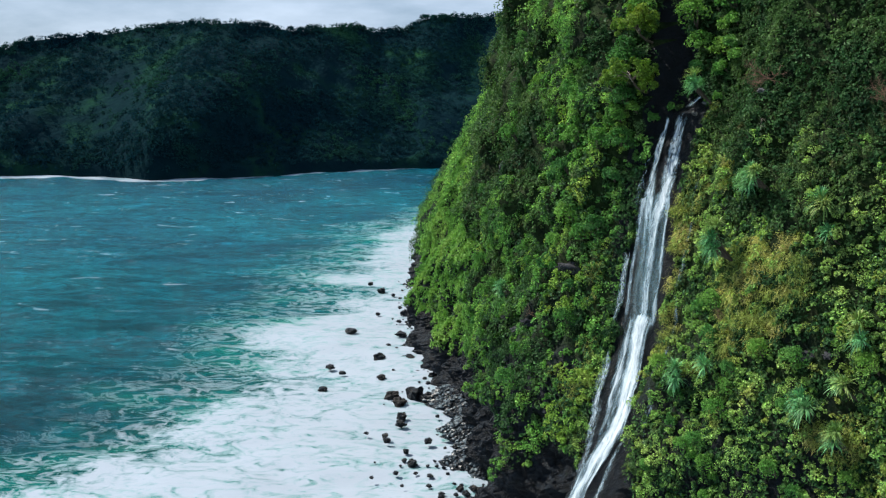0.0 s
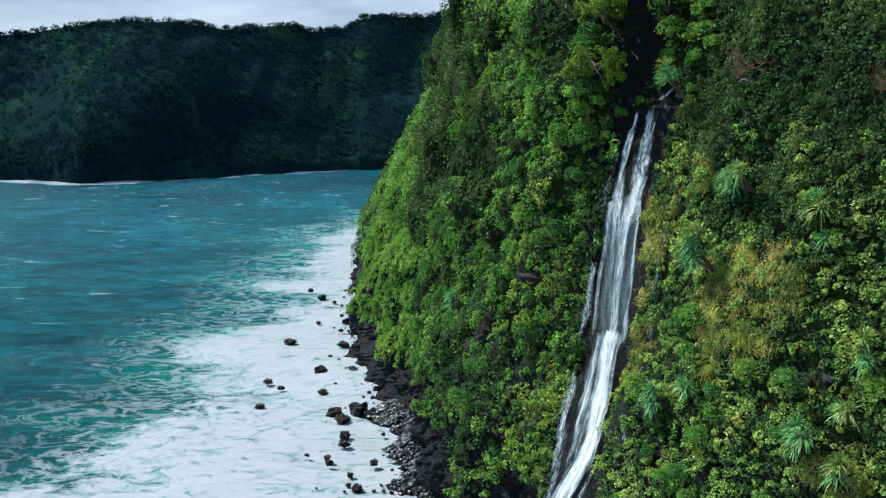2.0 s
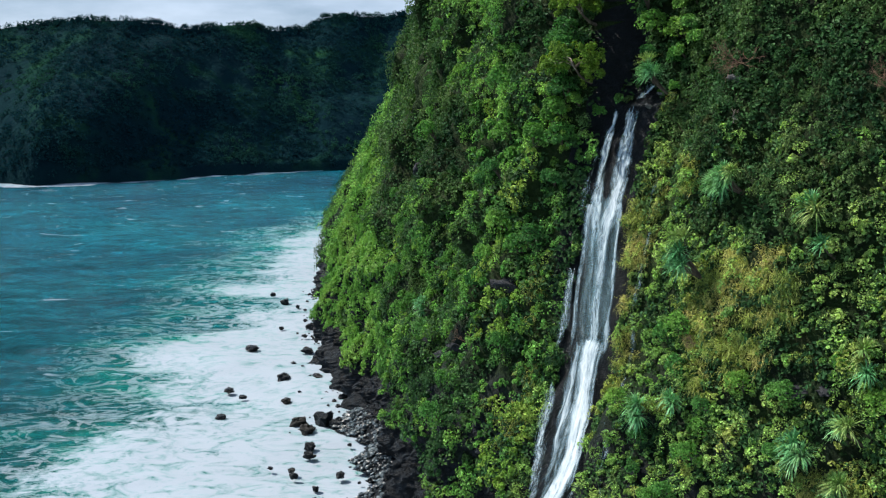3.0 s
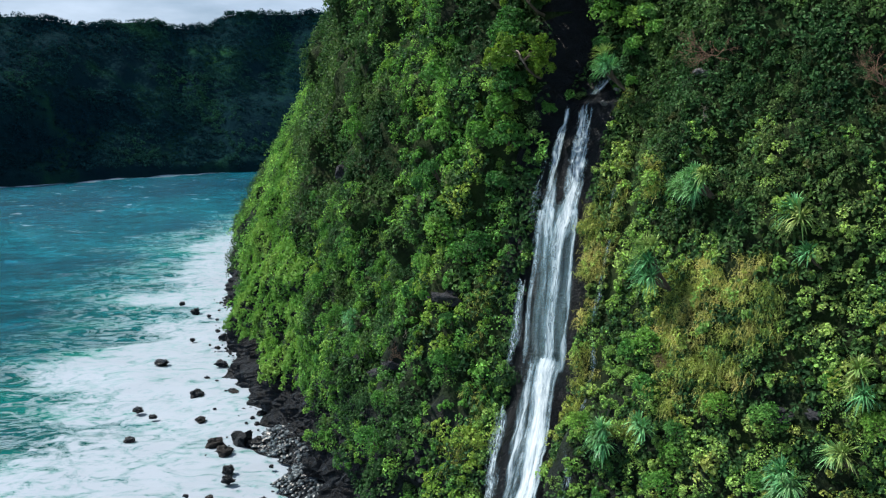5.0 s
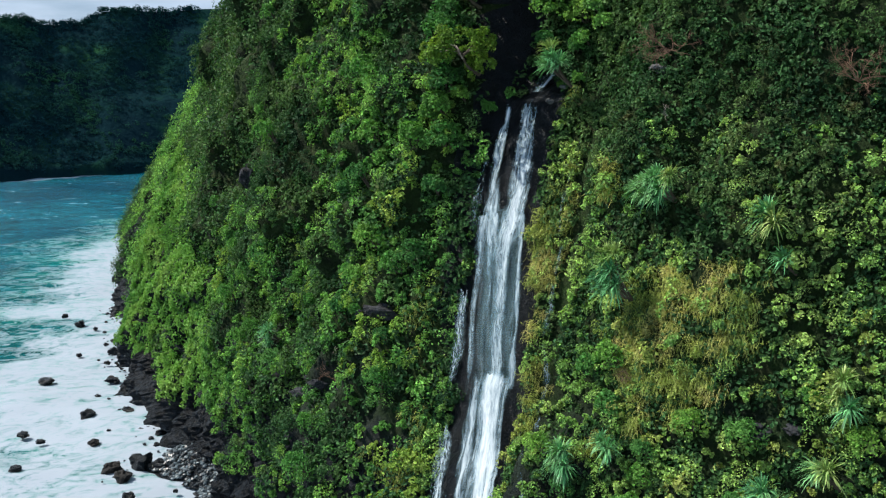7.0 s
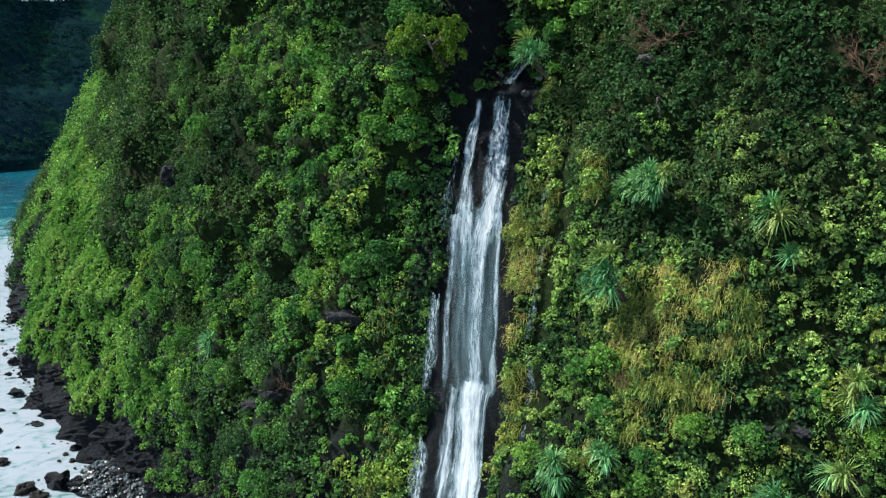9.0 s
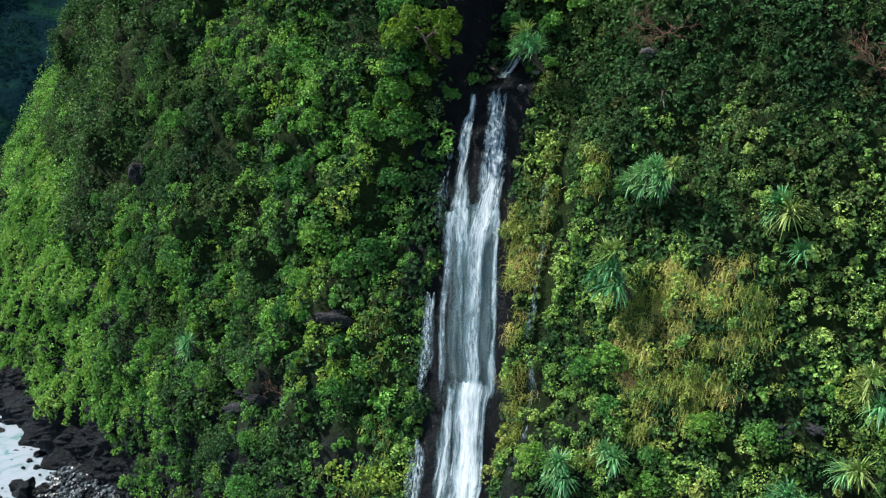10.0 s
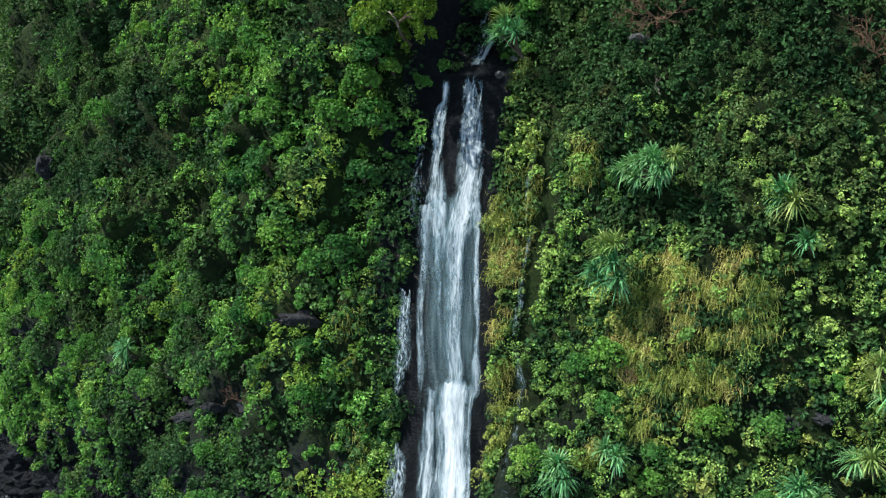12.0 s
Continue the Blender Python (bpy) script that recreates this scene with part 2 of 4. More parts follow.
def joined(pieces):
    """Several (vertices, quads) as one."""
    vs, fs, n = [], [], 0
    for v, f in pieces:
        vs.append(v)
        fs.append(f + n)
        n += len(v)
    return np.concatenate(vs), np.concatenate(fs)


def empty(name, at):
    ob = new(name)
    ob.matrix_basis = pose(*at)
    return ob


# ---- the cliff: plan of its face, x over y at five heights ----
STATION = [32, 58, 66, 70, 77, 80, 84, 88, 92, 96, 106, 120, 131, 141, 152, 160, 177, 184, 192, 208, 224, 256, 304, 368, 432]
HEIGHT = [0, 16, 29, 45, 64]
FACE_0 = [42.0, 26.0, 21.0, 18.0, 13.0, 10.0, 9.0, 7.4, 5.2, 4.2, 5.3, 5.1, 2.7, 3.2, -0.9, -1.3, -2.2, -7.9, -6.6, -7.4, -10.4, -6.0, -9.9, -6.0, 24.0]
FACE_16 = [43.0, 29.0, 24.0, 20.5, 16.0, 13.2, 12.6, 11.4, 9.0, 6.0, 5.5, 4.5, 4.2, 4.0, 3.6, 3.2, 1.6, 0.4, -0.6, -2.3, -3.8, -4.6, -3.0, 4.0, 32.0]
FACE_29 = [45.0, 32.0, 27.0, 23.7, 20.5, 20.0, 18.9, 17.0, 13.0, 10.2, 8.8, 7.4, 7.7, 8.0, 7.8, 7.7, 6.6, 6.1, 5.6, 3.8, 2.3, 1.3, 4.5, 15.0, 42.0]
FACE_45 = [50.0, 36.0, 31.4, 28.2, 24.0, 23.4, 22.8, 20.8, 16.0, 13.0, 12.5, 11.7, 11.4, 11.2, 11.0, 10.9, 11.3, 11.4, 11.3, 10.6, 9.9, 9.2, 16.5, 31.0, 54.0]
FACE_64 = [56.0, 42.0, 38.4, 35.2, 28.5, 27.6, 26.0, 27.0, 21.0, 17.0, 16.0, 16.0, 15.8, 15.1, 14.0, 13.0, 14.0, 14.6, 15.0, 15.9, 17.2, 20.7, 30.0, 48.0, 70.0]

# the stream bed: middle line, half width and place of the water over height
BED_Z = [0, 10, 15, 20, 24, 28, 29.2, 33, 40, 44, 47, 49.2, 56, 72]
BED_Y = [76.6, 79.2, 80.9, 82.8, 84.3, 85.3, 85.6, 86.5, 87.4, 87.8, 88.0, 89.6, 91.4, 92]
BED_X = [5.5, 9.8, 12.3, 14.8, 16.3, 17.3, 17.6, 18.1, 18.9, 20.2, 21.2, 23.9, 26.2, 31]
BED_W = [2.4, 1.9, 1.8, 2.0, 2.3, 2.5, 2.5, 2.4, 2.5, 2.2, 1.7, 1.0, 0.8, 0.8]
BED_TILT = -0.5


def face_x(y, z):
    """The cliff's face without its small relief."""
    y, z = np.asarray(y, float), np.asarray(z, float)
    rows = np.stack([np.interp(y, STATION, r) for r in (FACE_0, FACE_16, FACE_29, FACE_45, FACE_64)])
    k = np.clip(np.searchsorted(HEIGHT, z) - 1, 0, 3)
    h = np.array(HEIGHT)
    f = (z - h[k]) / (h[k + 1] - h[k])
    f = np.clip(f, -0.2, 1.5)
    a = np.take_along_axis(rows, k[None], 0)[0]
    b = np.take_along_axis(rows, (k + 1)[None], 0)[0]
    return a + (b - a) * f


def bed_offset(y, z):
    return (np.asarray(y) - np.interp(z, BED_Z, BED_Y)) / np.interp(z, BED_Z, BED_W)


def bed_x(y, z):
    return np.interp(z, BED_Z, BED_X) + BED_TILT * (y - np.interp(z, BED_Z, BED_Y))


def cliff_x(y, z):
    y, z = np.asarray(y, float), np.asarray(z, float)
    p = np.stack([y, z * 0.8], -1)
    far = np.clip((y - 90) / 120, 0.0, 1.0)
    left = np.clip((y - 90) / 8, 0.0, 1.0)
    ribs = fractal(np.stack([y, z * 0.25], -1), 5, 14.0, 3) * (0.5 + 2.3 * far)
    swell = fractal(np.stack([y + 0.5 * z, z * 1.3], -1), 21, 7.0, 2) * 2.2 * left * (1 - 0.5 * far)
    fold = np.abs(value_noise(np.stack([y + 0.12 * z + 1.5 * value_noise(p, 23, 6.0), z * 0.22], -1), 24, 4.6))
    ribs = ribs + (fold - 0.35) * 3.4 * left * (1 - 0.35 * far) - 0.9 * value_noise(np.stack([y, z], -1), 27, 3.2) * left * (1 - far)
    ribs = ribs + (0.75 * value_noise(np.stack([y + 0.3 * z, z * 0.7], -1), 28, 5.5) + 0.45 * value_noise(np.stack([y, z], -1), 29, 2.6)) * np.clip((84 - y) / 4, 0, 1)
    low = np.clip((20 - z) / 8, 0, 1)
    crag = (np.abs(fractal(np.stack([y, z * 0.6], -1), 33, 4.0, 5, 0.65)) * 2.0 + fractal(np.stack([y, z * 0.35], -1), 36, 1.6, 3, 0.6) * 0.6 + 0.5) * low
    wall = face_x(y, z) + 0.75 + ribs + swell + crag + fractal(p, 11, 5.0, 5) * (0.6 + 0.8 * far)
    bed = bed_x(y, z) + 0.55 + fractal(np.stack([y, z], -1), 55, 1.6, 4) * 0.35
    w = np.clip(1.75 - np.abs(bed_offset(y, z)), 0, 0.75) / 0.75
    w = w * w * (3 - 2 * w)
    return wall * (1 - w) + bed * w


def cliff_point(y, z):
    return np.stack([cliff_x(y, z), y, z], -1)


def cliff_normal(y, z, e=0.8):
    dy = (face_x(y + e, z) - face_x(y - e, z)) / (2 * e)
    dz = (face_x(y, z + e) - face_x(y, z - e)) / (2 * e)
    return unit(np.stack([-np.ones_like(dy), dy, dz], -1))


def foot_x(y):
    return float(np.interp(y, FOOT_Y, FOOT_X))


FOOT_Y = np.arange(90, 300, 0.5)
FOOT_X = cliff_x(FOOT_Y, np.full_like(FOOT_Y, 0.5))


# ---- cliff mesh ----
ys = np.concatenate([np.arange(32, 56, 1.5), np.arange(56, 130, 0.35), np.arange(130, 200, 0.6), np.arange(200, 440, 1.2)])
zs = np.concatenate([np.arange(-3, 64, 0.4), np.array([66.0, 70.0])])
gy, gz = np.meshgrid(ys, zs, indexing="ij")
face_pts = cliff_point(gy.ravel(), gz.ravel())
shatter = np.clip((22 - face_pts[:, 2]) / 3, 0, 1) * np.clip((face_pts[:, 1] - 84) / 4, 0, 1)
face_pts += rng.normal(size=face_pts.shape) * np.array([0.20, 0.07, 0.08]) * shatter[:, None]
cliff = mesh_object("cliff", face_pts, grid_faces(len(ys), len(zs))[:, ::-1], lava_and_moss, smooth=True)
# the stream bed is bare wet rock, its black carried up the gully as shade
cliff.data.materials.append(rock_wet)
cy, cz = (gy[:-1, :-1] + 0.2).ravel(), (gz[:-1, :-1] + 0.2).ravel()
in_bed = ((bed_offset(cy, cz) > -1.1) & (bed_offset(cy, cz) < 1.7)) | ((cz > 46) & (np.abs(bed_offset(cy, cz)) < 1.0))
cliff.data.polygons.foreach_set("material_index", in_bed.astype(np.int32))
cliff.data.polygons.foreach_set("use_smooth", cz > 22)
tagged(cliff, "steep black lava sea cliff under dense green growth", "cliff", kind="structure")

# plateau behind the cliff's edge, closing the place on the landward side
top_y = np.arange(32, 440, 6.0)
edge = np.stack([cliff_x(top_y, np.full_like(top_y, 70.0)), top_y, np.full_like(top_y, 70.0)], -1)
back = edge + np.array([260.0, 0, 45.0])
plateau = mesh_object("plateau", np.stack([edge, back], 1).reshape(-1, 3), grid_faces(len(top_y), 2), soil)
tagged(plateau, "green land rising behind the sea cliff", "ground", kind="structure")

# ---- sea ----
HILL_SHORE_X = [-700, -330, -280, -240, -205, -185, -130, -60, 0, 120, 400]
HILL_SHORE_Y = [560, 590, 620, 640, 615, 592, 625, 690, 722, 760, 800]


def sea_material():
    k = Mat("sea_water")
    sep = k.n.new("ShaderNodeSeparateXYZ")
    k.link(k.geo.outputs["Position"], sep.inputs[0])

    def line(src, lo, hi, pairs):
        """A curve through pairs, its argument from lo to hi, its value scaled from pairs' own range."""
        vals = [v for _, v in pairs]
        a, b = min(vals), max(vals)
        c = k.n.new("ShaderNodeFloatCurve")
        k.link(k.math("DIVIDE", k.math("SUBTRACT", src, lo), hi - lo, True), c.inputs["Value"])
        m = c.mapping.curves[0]
        m.points[0].location = (0.0, (vals[0] - a) / (b - a))
        m.points[1].location = (1.0, (vals[-1] - a) / (b - a))
        for p, v in pairs[1:-1]:
            m.points.new((p - lo) / (hi - lo), (v - a) / (b - a))
        c.mapping.update()
        return k.math("ADD", k.math("MULTIPLY", c.outputs[0], b - a), a)

    # outer edge of the surf off the near cliff
    surf_line = ((0, -72), (80, -68), (123, -58), (136, -47), (150, -40), (172, -38), (203, -42), (215, -37), (245, -33), (284, -32), (331, -30), (387, -18), (430, -4), (500, 60))
    edge_x = line(sep.outputs["Y"], 0, 500, surf_line)
    wander = k.math("MULTIPLY", k.math("SUBTRACT", k.noise(0.035, 5.0, 0.62, (0.6, 1.0, 1)), 0.5), 62.0)
    d = k.math("ADD", k.math("SUBTRACT", sep.outputs["X"], edge_x), wander)
    surf = k.math("MULTIPLY", k.math("ADD", d, 6.0), 1 / 15.0, True)
    inner = k.math("MULTIPLY", k.math("SUBTRACT", d, 3.0), 1 / 34.0, True)
    lace = k.noise(0.26, 9.0, 0.70, (0.8, 1.0, 1), 1.2, 20)
    veins = k.noise(0.9, 7.0, 0.68, (0.7, 1.1, 1), 1.6)
    tone = k.math("ADD", k.math("MULTIPLY", lace, 0.62), k.math("MULTIPLY", veins, 0.38))
    thick = k.math("ADD", k.math("MULTIPLY", surf, 0.20), k.math("MULTIPLY", inner, 0.20))
    body = k.math("MULTIPLY", k.math("SUBTRACT", k.math("ADD", thick, tone), 0.635), 9.5, True)
    mottle = k.ramp(k.noise(0.30, 9.0, 0.70, (0.75, 1.1, 1), 1.6, 20), (0.355, 0.05), (0.43, 0.70), (0.51, 1.0))
    # threads of foam between the breaking water and the open sea
    thread = k.math("ABSOLUTE", k.math("SUBTRACT", k.noise(0.22, 9.0, 0.66, (0.6, 1.1, 1), 0.9, 20), 0.5))
    near_surf = k.math("MULTIPLY", k.math("ADD", d, 34.0), 1 / 32.0, True)
    threads = k.math("MULTIPLY", k.ramp(thread, (0.0, 0.9), (0.014, 0.40), (0.045, 0.0)), k.math("POWER", near_surf, 2.6))
    foam = k.math("MAXIMUM", k.math("MULTIPLY", body, mottle), threads)
    # surf along the far shore
    far_y = line(sep.outputs["X"], -400, 120, ((-400, 588), (-330, 586), (-280, 602), (-240, 612), (-205, 600), (-185, 582), (-130, 617), (-60, 684), (0, 716), (120, 750)))
    off = k.math("ADD", k.math("SUBTRACT", sep.outputs["Y"], far_y), k.math("MULTIPLY", k.math("SUBTRACT", k.noise(0.02, 4.0), 0.5), 40.0))
    far_foam = k.math("MULTIPLY", k.math("MULTIPLY", k.math("ADD", off, 1.0), 0.2, True), k.ramp(k.noise(0.06, 4.0), (0.35, 0.25), (0.55, 0.9)))
    # white horses out at sea, long streaks of old foam
    caps = k.ramp(k.noise(0.085, 8.0, 0.66, (0.6, 1.4, 1), 0.9, 20), (0.635, 0.0), (0.70, 0.75))
    streaks = k.math("MULTIPLY", k.ramp(k.noise(0.30, 7.0, 0.7, (0.5, 1.2, 1), 1.0, 25), (0.57, 0.0), (0.74, 0.30)), k.ramp(k.noise(0.02, 3.0), (0.45, 0.2), (0.6, 1.0)))
    foam_all = k.math("MAXIMUM", k.math("MAXIMUM", foam, far_foam), k.math("MAXIMUM", caps, streaks))
    deep = k.ramp(k.noise(0.014, 5.0), (0.35, (0.0008, 0.066, 0.098)), (0.65, (0.0018, 0.118, 0.150)))
    # light and dark of small waves painted into the water's colour
    chop_shading = k.ramp(k.noise(0.45, 8.0, 0.72, (0.75, 1.25, 1), 0.6, 25), (0.36, 0.55), (0.5, 0.95), (0.64, 1.45))
    chop_shading = k.mix(1.0, chop_shading, k.ramp(k.noise(0.11, 6.0, 0.62, (0.55, 1.5, 1), 0.8, 18), (0.36, 0.58), (0.5, 1.0), (0.66, 1.42)), "MULTIPLY")
    deep = k.mix(1.0, deep, chop_shading, "MULTIPLY")
    # paler with distance: grazing sky sheen put into the water's colour
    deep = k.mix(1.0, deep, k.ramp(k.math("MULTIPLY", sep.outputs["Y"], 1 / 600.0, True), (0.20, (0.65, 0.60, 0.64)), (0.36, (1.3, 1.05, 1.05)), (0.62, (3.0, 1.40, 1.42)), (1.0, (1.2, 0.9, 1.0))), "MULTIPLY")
    swirl = k.ramp(k.noise(0.05, 5.0, 0.6, (0.7, 1.2, 1), 1.0, 15), (0.42, 0.35), (0.6, 1.0))
    stirred = k.math("MULTIPLY", k.math("ADD", d, 20.0), 1 / 30.0, True)
    aerated = k.mix(k.math("MULTIPLY", stirred, swirl), deep, (0.006, 0.270, 0.215))
    milky = k.mix(k.math("MULTIPLY", body, 0.65), aerated, (0.15, 0.34, 0.34))
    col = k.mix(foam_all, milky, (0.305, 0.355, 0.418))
    rough = k.ramp(foam_all, (0.0, 0.16), (0.6, 0.85))
    ripple = k.math("ADD", k.noise(0.5, 9.0, 0.76, (0.7, 1.4, 1), 0.4, 25), k.math("MULTIPLY", veins, 0.2))
    wave = k.bump(ripple, 0.9, 1.6)
    k.link(k.math("SUBTRACT", 0.9, k.math("MULTIPLY", foam_all, 0.72)), wave.node.inputs["Strength"])
    water = k.principled(col, rough, 0.3, wave)
    water.node.inputs["IOR"].default_value = 1.25
    return k.done(water)


def sea_height(x, y):
    p = np.stack([x * 0.55 + y * 0.2, y], -1)
    calm = np.clip((np.hypot(x, y - 200) - 900) / 800, 0, 1)
    roll = 0.75 * fractal(p, 41, 17.0, 4, 0.55)
    return (roll - 0.25) * (1 - calm)


sx = np.concatenate([[-4000, -1500, -900, -600, -450], np.arange(-360, -120, 4.0), np.arange(-120, 12, 1.1), [15, 25, 45, 120, 500, 2000]])
sy = np.concatenate([[-1500, -300, 0, 60], np.arange(90, 300, 1.1), np.arange(300, 760, 3.5), [800, 900, 1300, 2200, 4500]])
gx, gyy = np.meshgrid(sx, sy, indexing="ij")
sz = sea_height(gx.ravel(), gyy.ravel())
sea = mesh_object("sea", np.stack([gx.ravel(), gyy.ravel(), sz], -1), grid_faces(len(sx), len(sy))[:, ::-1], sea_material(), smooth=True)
tagged(sea, "choppy teal sea breaking into broad white surf", "sea", kind="structure")

# ---- far headland across the bay ----
HILL_U = np.arange(-760, 460, 4.0)
HILL_Y = np.convolve(np.pad(np.interp(HILL_U, HILL_SHORE_X, HILL_SHORE_Y), 6, mode="edge"), np.ones(13) / 13, mode="valid")
HILL_Y = HILL_Y + 6 * value_noise(HILL_U[:, None] * np.array([[1.0, 0.0]]), 70, 34.0) + 3 * value_noise(HILL_U[:, None] * np.array([[1.0, 0.0]]), 73, 13.0)


def hill_xyz(u, v):
    """u along its shore, v from the waterline (0) to the ridge (1) and over it (1..1.6)."""
    shore = np.interp(u, HILL_U, HILL_Y)
    ridge_h = np.interp(u, [-700, -420, -331, -312, -289, -259, -228, -196, -163, -137, -116, -103, -73, -57, -32, -18, 17, 52, 400], [55, 70, 85, 93.5, 97, 101.5, 105.5, 107.5, 105.5, 107, 103.5, 107.5, 111, 108, 111, 120.5, 124, 126.5, 145])
    lean = u - 34 * v
    spur = value_noise(np.stack([lean, v * 50], -1), 71, 82.0) * 0.8 + value_noise(np.stack([lean, v * 30], -1), 72, 34.0) * 0.42 + value_noise(np.stack([lean, v * 40], -1), 77, 13.0) * 0.12
    spur = spur - 1.1 * np.exp(-((u + 175 - 45 * v) / 34) ** 2) - 0.9 * np.exp(-((u + 300 - 30 * v) / 26) ** 2)
    depth = v * 150 + spur * 27 * np.sin(np.clip(v, 0, 1) * 3.14)
    rise = np.where(v < 1, 0.06 * np.minimum(v / 0.02, 1) + 0.94 * np.clip((v - 0.01) / 0.99, 0, 1) ** 1.08, 1 - (v - 1) * 0.1)
    z = ridge_h * rise + fractal(np.stack([u, v * 150], -1), 75, 40.0, 4) * 5 * np.clip(v * 3, 0, 1) * np.clip(1.35 - v, 0.25, 1)
    return np.stack([u, shore + depth, z - 1.0], -1)


hu, hv = np.arange(-700, 400, 4.0), np.concatenate([np.linspace(0, 0.04, 5), np.linspace(0.05, 1.5, 70)])
gu, gv = np.meshgrid(hu, hv, indexing="ij")
hill = mesh_object("headland", hill_xyz(gu.ravel(), gv.ravel()), grid_faces(len(hu), len(hv)), hill_ground_hazed, smooth=True)
tagged(hill, "dark forested headland across the bay, its colour blued for haze", "headland", kind="structure")

# ---- growth on the cliff ----
def clump_leaves(c, n, r, count, length, width, spread=0.45, scale=1.0):
    """Leaves over the outer half of rounded clumps at c (k, 3) with outward way n and radius r."""
    k = len(c)
    m = k * count
    ci = np.repeat(np.arange(k), count)
    d = unit(rng.normal(size=(m, 3)))
    lean = unit(n[ci] * 0.8 + np.array([0, 0, 0.55]))
    flip = (d * lean).sum(-1) < -0.15
    d[flip] *= -1
    p = c[ci] + d * (r[ci] * rng.uniform(0.7, 1.12, m))[:, None]
    nn = d + lean * 0.35 + np.array([0, 0, 0.3]) + rng.normal(size=(m, 3)) * spread
    s = rng.uniform(0.7, 1.3, m) * np.broadcast_to(scale, (k,))[ci]
    return leaves(p, nn, length * s, width * s)


def blades(c, n, count, length, width, spread=0.5, rise=0.5):
    """Tufts of narrow grass blades that rise from c and hang over; two quads each."""
    k = len(c)
    m = k * count
    ci = np.repeat(np.arange(k), count)
    out = unit(n[ci] + np.array([0, 0, rise]) + rng.normal(size=(m, 3)) * spread)
    L = (length * rng.uniform(0.6, 1.4, m))[:, None]
    w = unit(np.cross(out, rng.normal(size=(m, 3)))) * width * 0.5
    base = c[ci] + rng.normal(size=(m, 3)) * 0.22
    knee = base + out * L * 0.5
    tip = knee + unit(out * 0.5 + np.array([0, 0, -0.9])) * L * 0.5
    v = np.stack([base - w, base + w, knee + w, knee - w, tip + w * 0.3, tip - w * 0.3], 1).reshape(-1, 3)
    a = np.arange(m)[:, None] * 6
    f = np.concatenate([a + np.array([[0, 1, 2, 3]]), a + np.array([[3, 2, 4, 5]])], 1).reshape(-1, 4)
    return v, f


def scatter(k, y0, y1, z0, z1):
    return rng.uniform(y0, y1, k), rng.uniform(z0, z1, k)


def rock_line(y):
    """Height above which plants grow, by place along the cliff."""
    return np.interp(y, [32, 79, 83, 88, 92, 97, 108, 118, 130, 141, 160, 192, 222, 232, 256, 304, 400], [-2, -2, 9, 15, 15, 8.5, 10, 12.5, 12, 10, 7.5, 5, 5, 11, 10, 8, 7])


def bare(y, z, ledges=True):
    """True where rock shows: the stream bed, the foot of the cliff, a few ledges; also in a screw pine's shade hollow.
    """
    off = y - np.interp(z, BED_Z, BED_Y)
    wet = (off > -2.3) & (off < 2.6) & (z > 22) & (z < 47.5) | (np.abs(bed_offset(y, z)) < 1.0)
    wet |= (off > 0) & (off < np.interp(z, [14, 22, 28, 34, 35], [4.6, 4.2, 3.6, 3.2, 1.0]) + 0.5 * fractal(np.stack([y, z], -1), 191, 1.5, 2)) & (z > 14) & (z < 36)
    wet |= (z > 46.4) & (off > -0.8) & (off < 0.9)
    wet |= (np.abs(y - np.interp(z, [24, 32, 38, 45], [80.0, 82.1, 82.3, 83.0])) < 0.55) & (z > 20) & (z < 45)
    wet |= (np.abs(bed_offset(y, z)) < 1.7) & (z < 21)
    low = z < rock_line(y) + fractal(np.stack([y, z], -1), 90, 6.0, 3) * 4
    ledge = np.zeros(len(y), bool)
    # the two near (73, 40) mimic a screw pine's shade with dark leaves
    for cy, cz, hy, hz in ((94.4, 32.1, 2.2, 1.0), (148.9, 37.4, 2.4, 2.0), (104.4, 23.6, 3.0, 1.5), (99.6, 25.6, 2.2, 1.3), (96.2, 25.6, 1.0, 0.9), (68.4, 30.3, 2.4, 0.9), (73.6, 40.0, 1.7, 1.1), (71.6, 39.2, 1.2, 1.0), (62.0, 31.5, 1.2, 0.5), (79.0, 27.6, 0.7, 0.9)):
        ledge |= ((y - cy) / hy) ** 2 + ((z - cz) / hz) ** 2 < 1
    return wet | low | (ledge & ledges)


def grassy(y, z):
    """How far a place is grown with dry grass and not with shrubs."""
    g = np.zeros(len(y))
    for cy, cz, hy, hz in ((71.8, 33.5, 2.6, 5.2), (74.6, 35.2, 2.2, 2.6), (74.0, 31.0, 1.6, 2.6), (70.2, 37.2, 1.5, 1.4),  (85.9, 47.6, 0.7, 0.9), (84.2, 38.0, 1.3, 6.0), (82.6, 27.5, 1.2, 4.0), (79.8, 42.5, 0.9, 1.6), (91.0, 22.5, 1.8, 3.6), (91.5, 32.0, 0.9, 3.0), (65.5, 24.5, 1.8, 1.5), (76.8, 27.0, 1.0, 1.2)):
        g = np.maximum(g, 1.25 - ((y - cy) / hy) ** 2 - ((z - cz) / hz) ** 2)
    return np.where(g > 0, g + fractal(np.stack([y, z], -1), 140, 2.0, 3) * 0.6, 0.0)


def green_slope(y, z):
    """True on the smooth grassy slopes of the headland's lower half."""
    band = (y > 143) & (y < 225) & (z < 21 + 0.22 * (y - 140) + 4 * value_noise(np.stack([y, z], -1), 163, 9.0))
    return band & (fractal(np.stack([y + z * 0.7, z * 0.3], -1), 160, 14.0, 2) > -0.45)


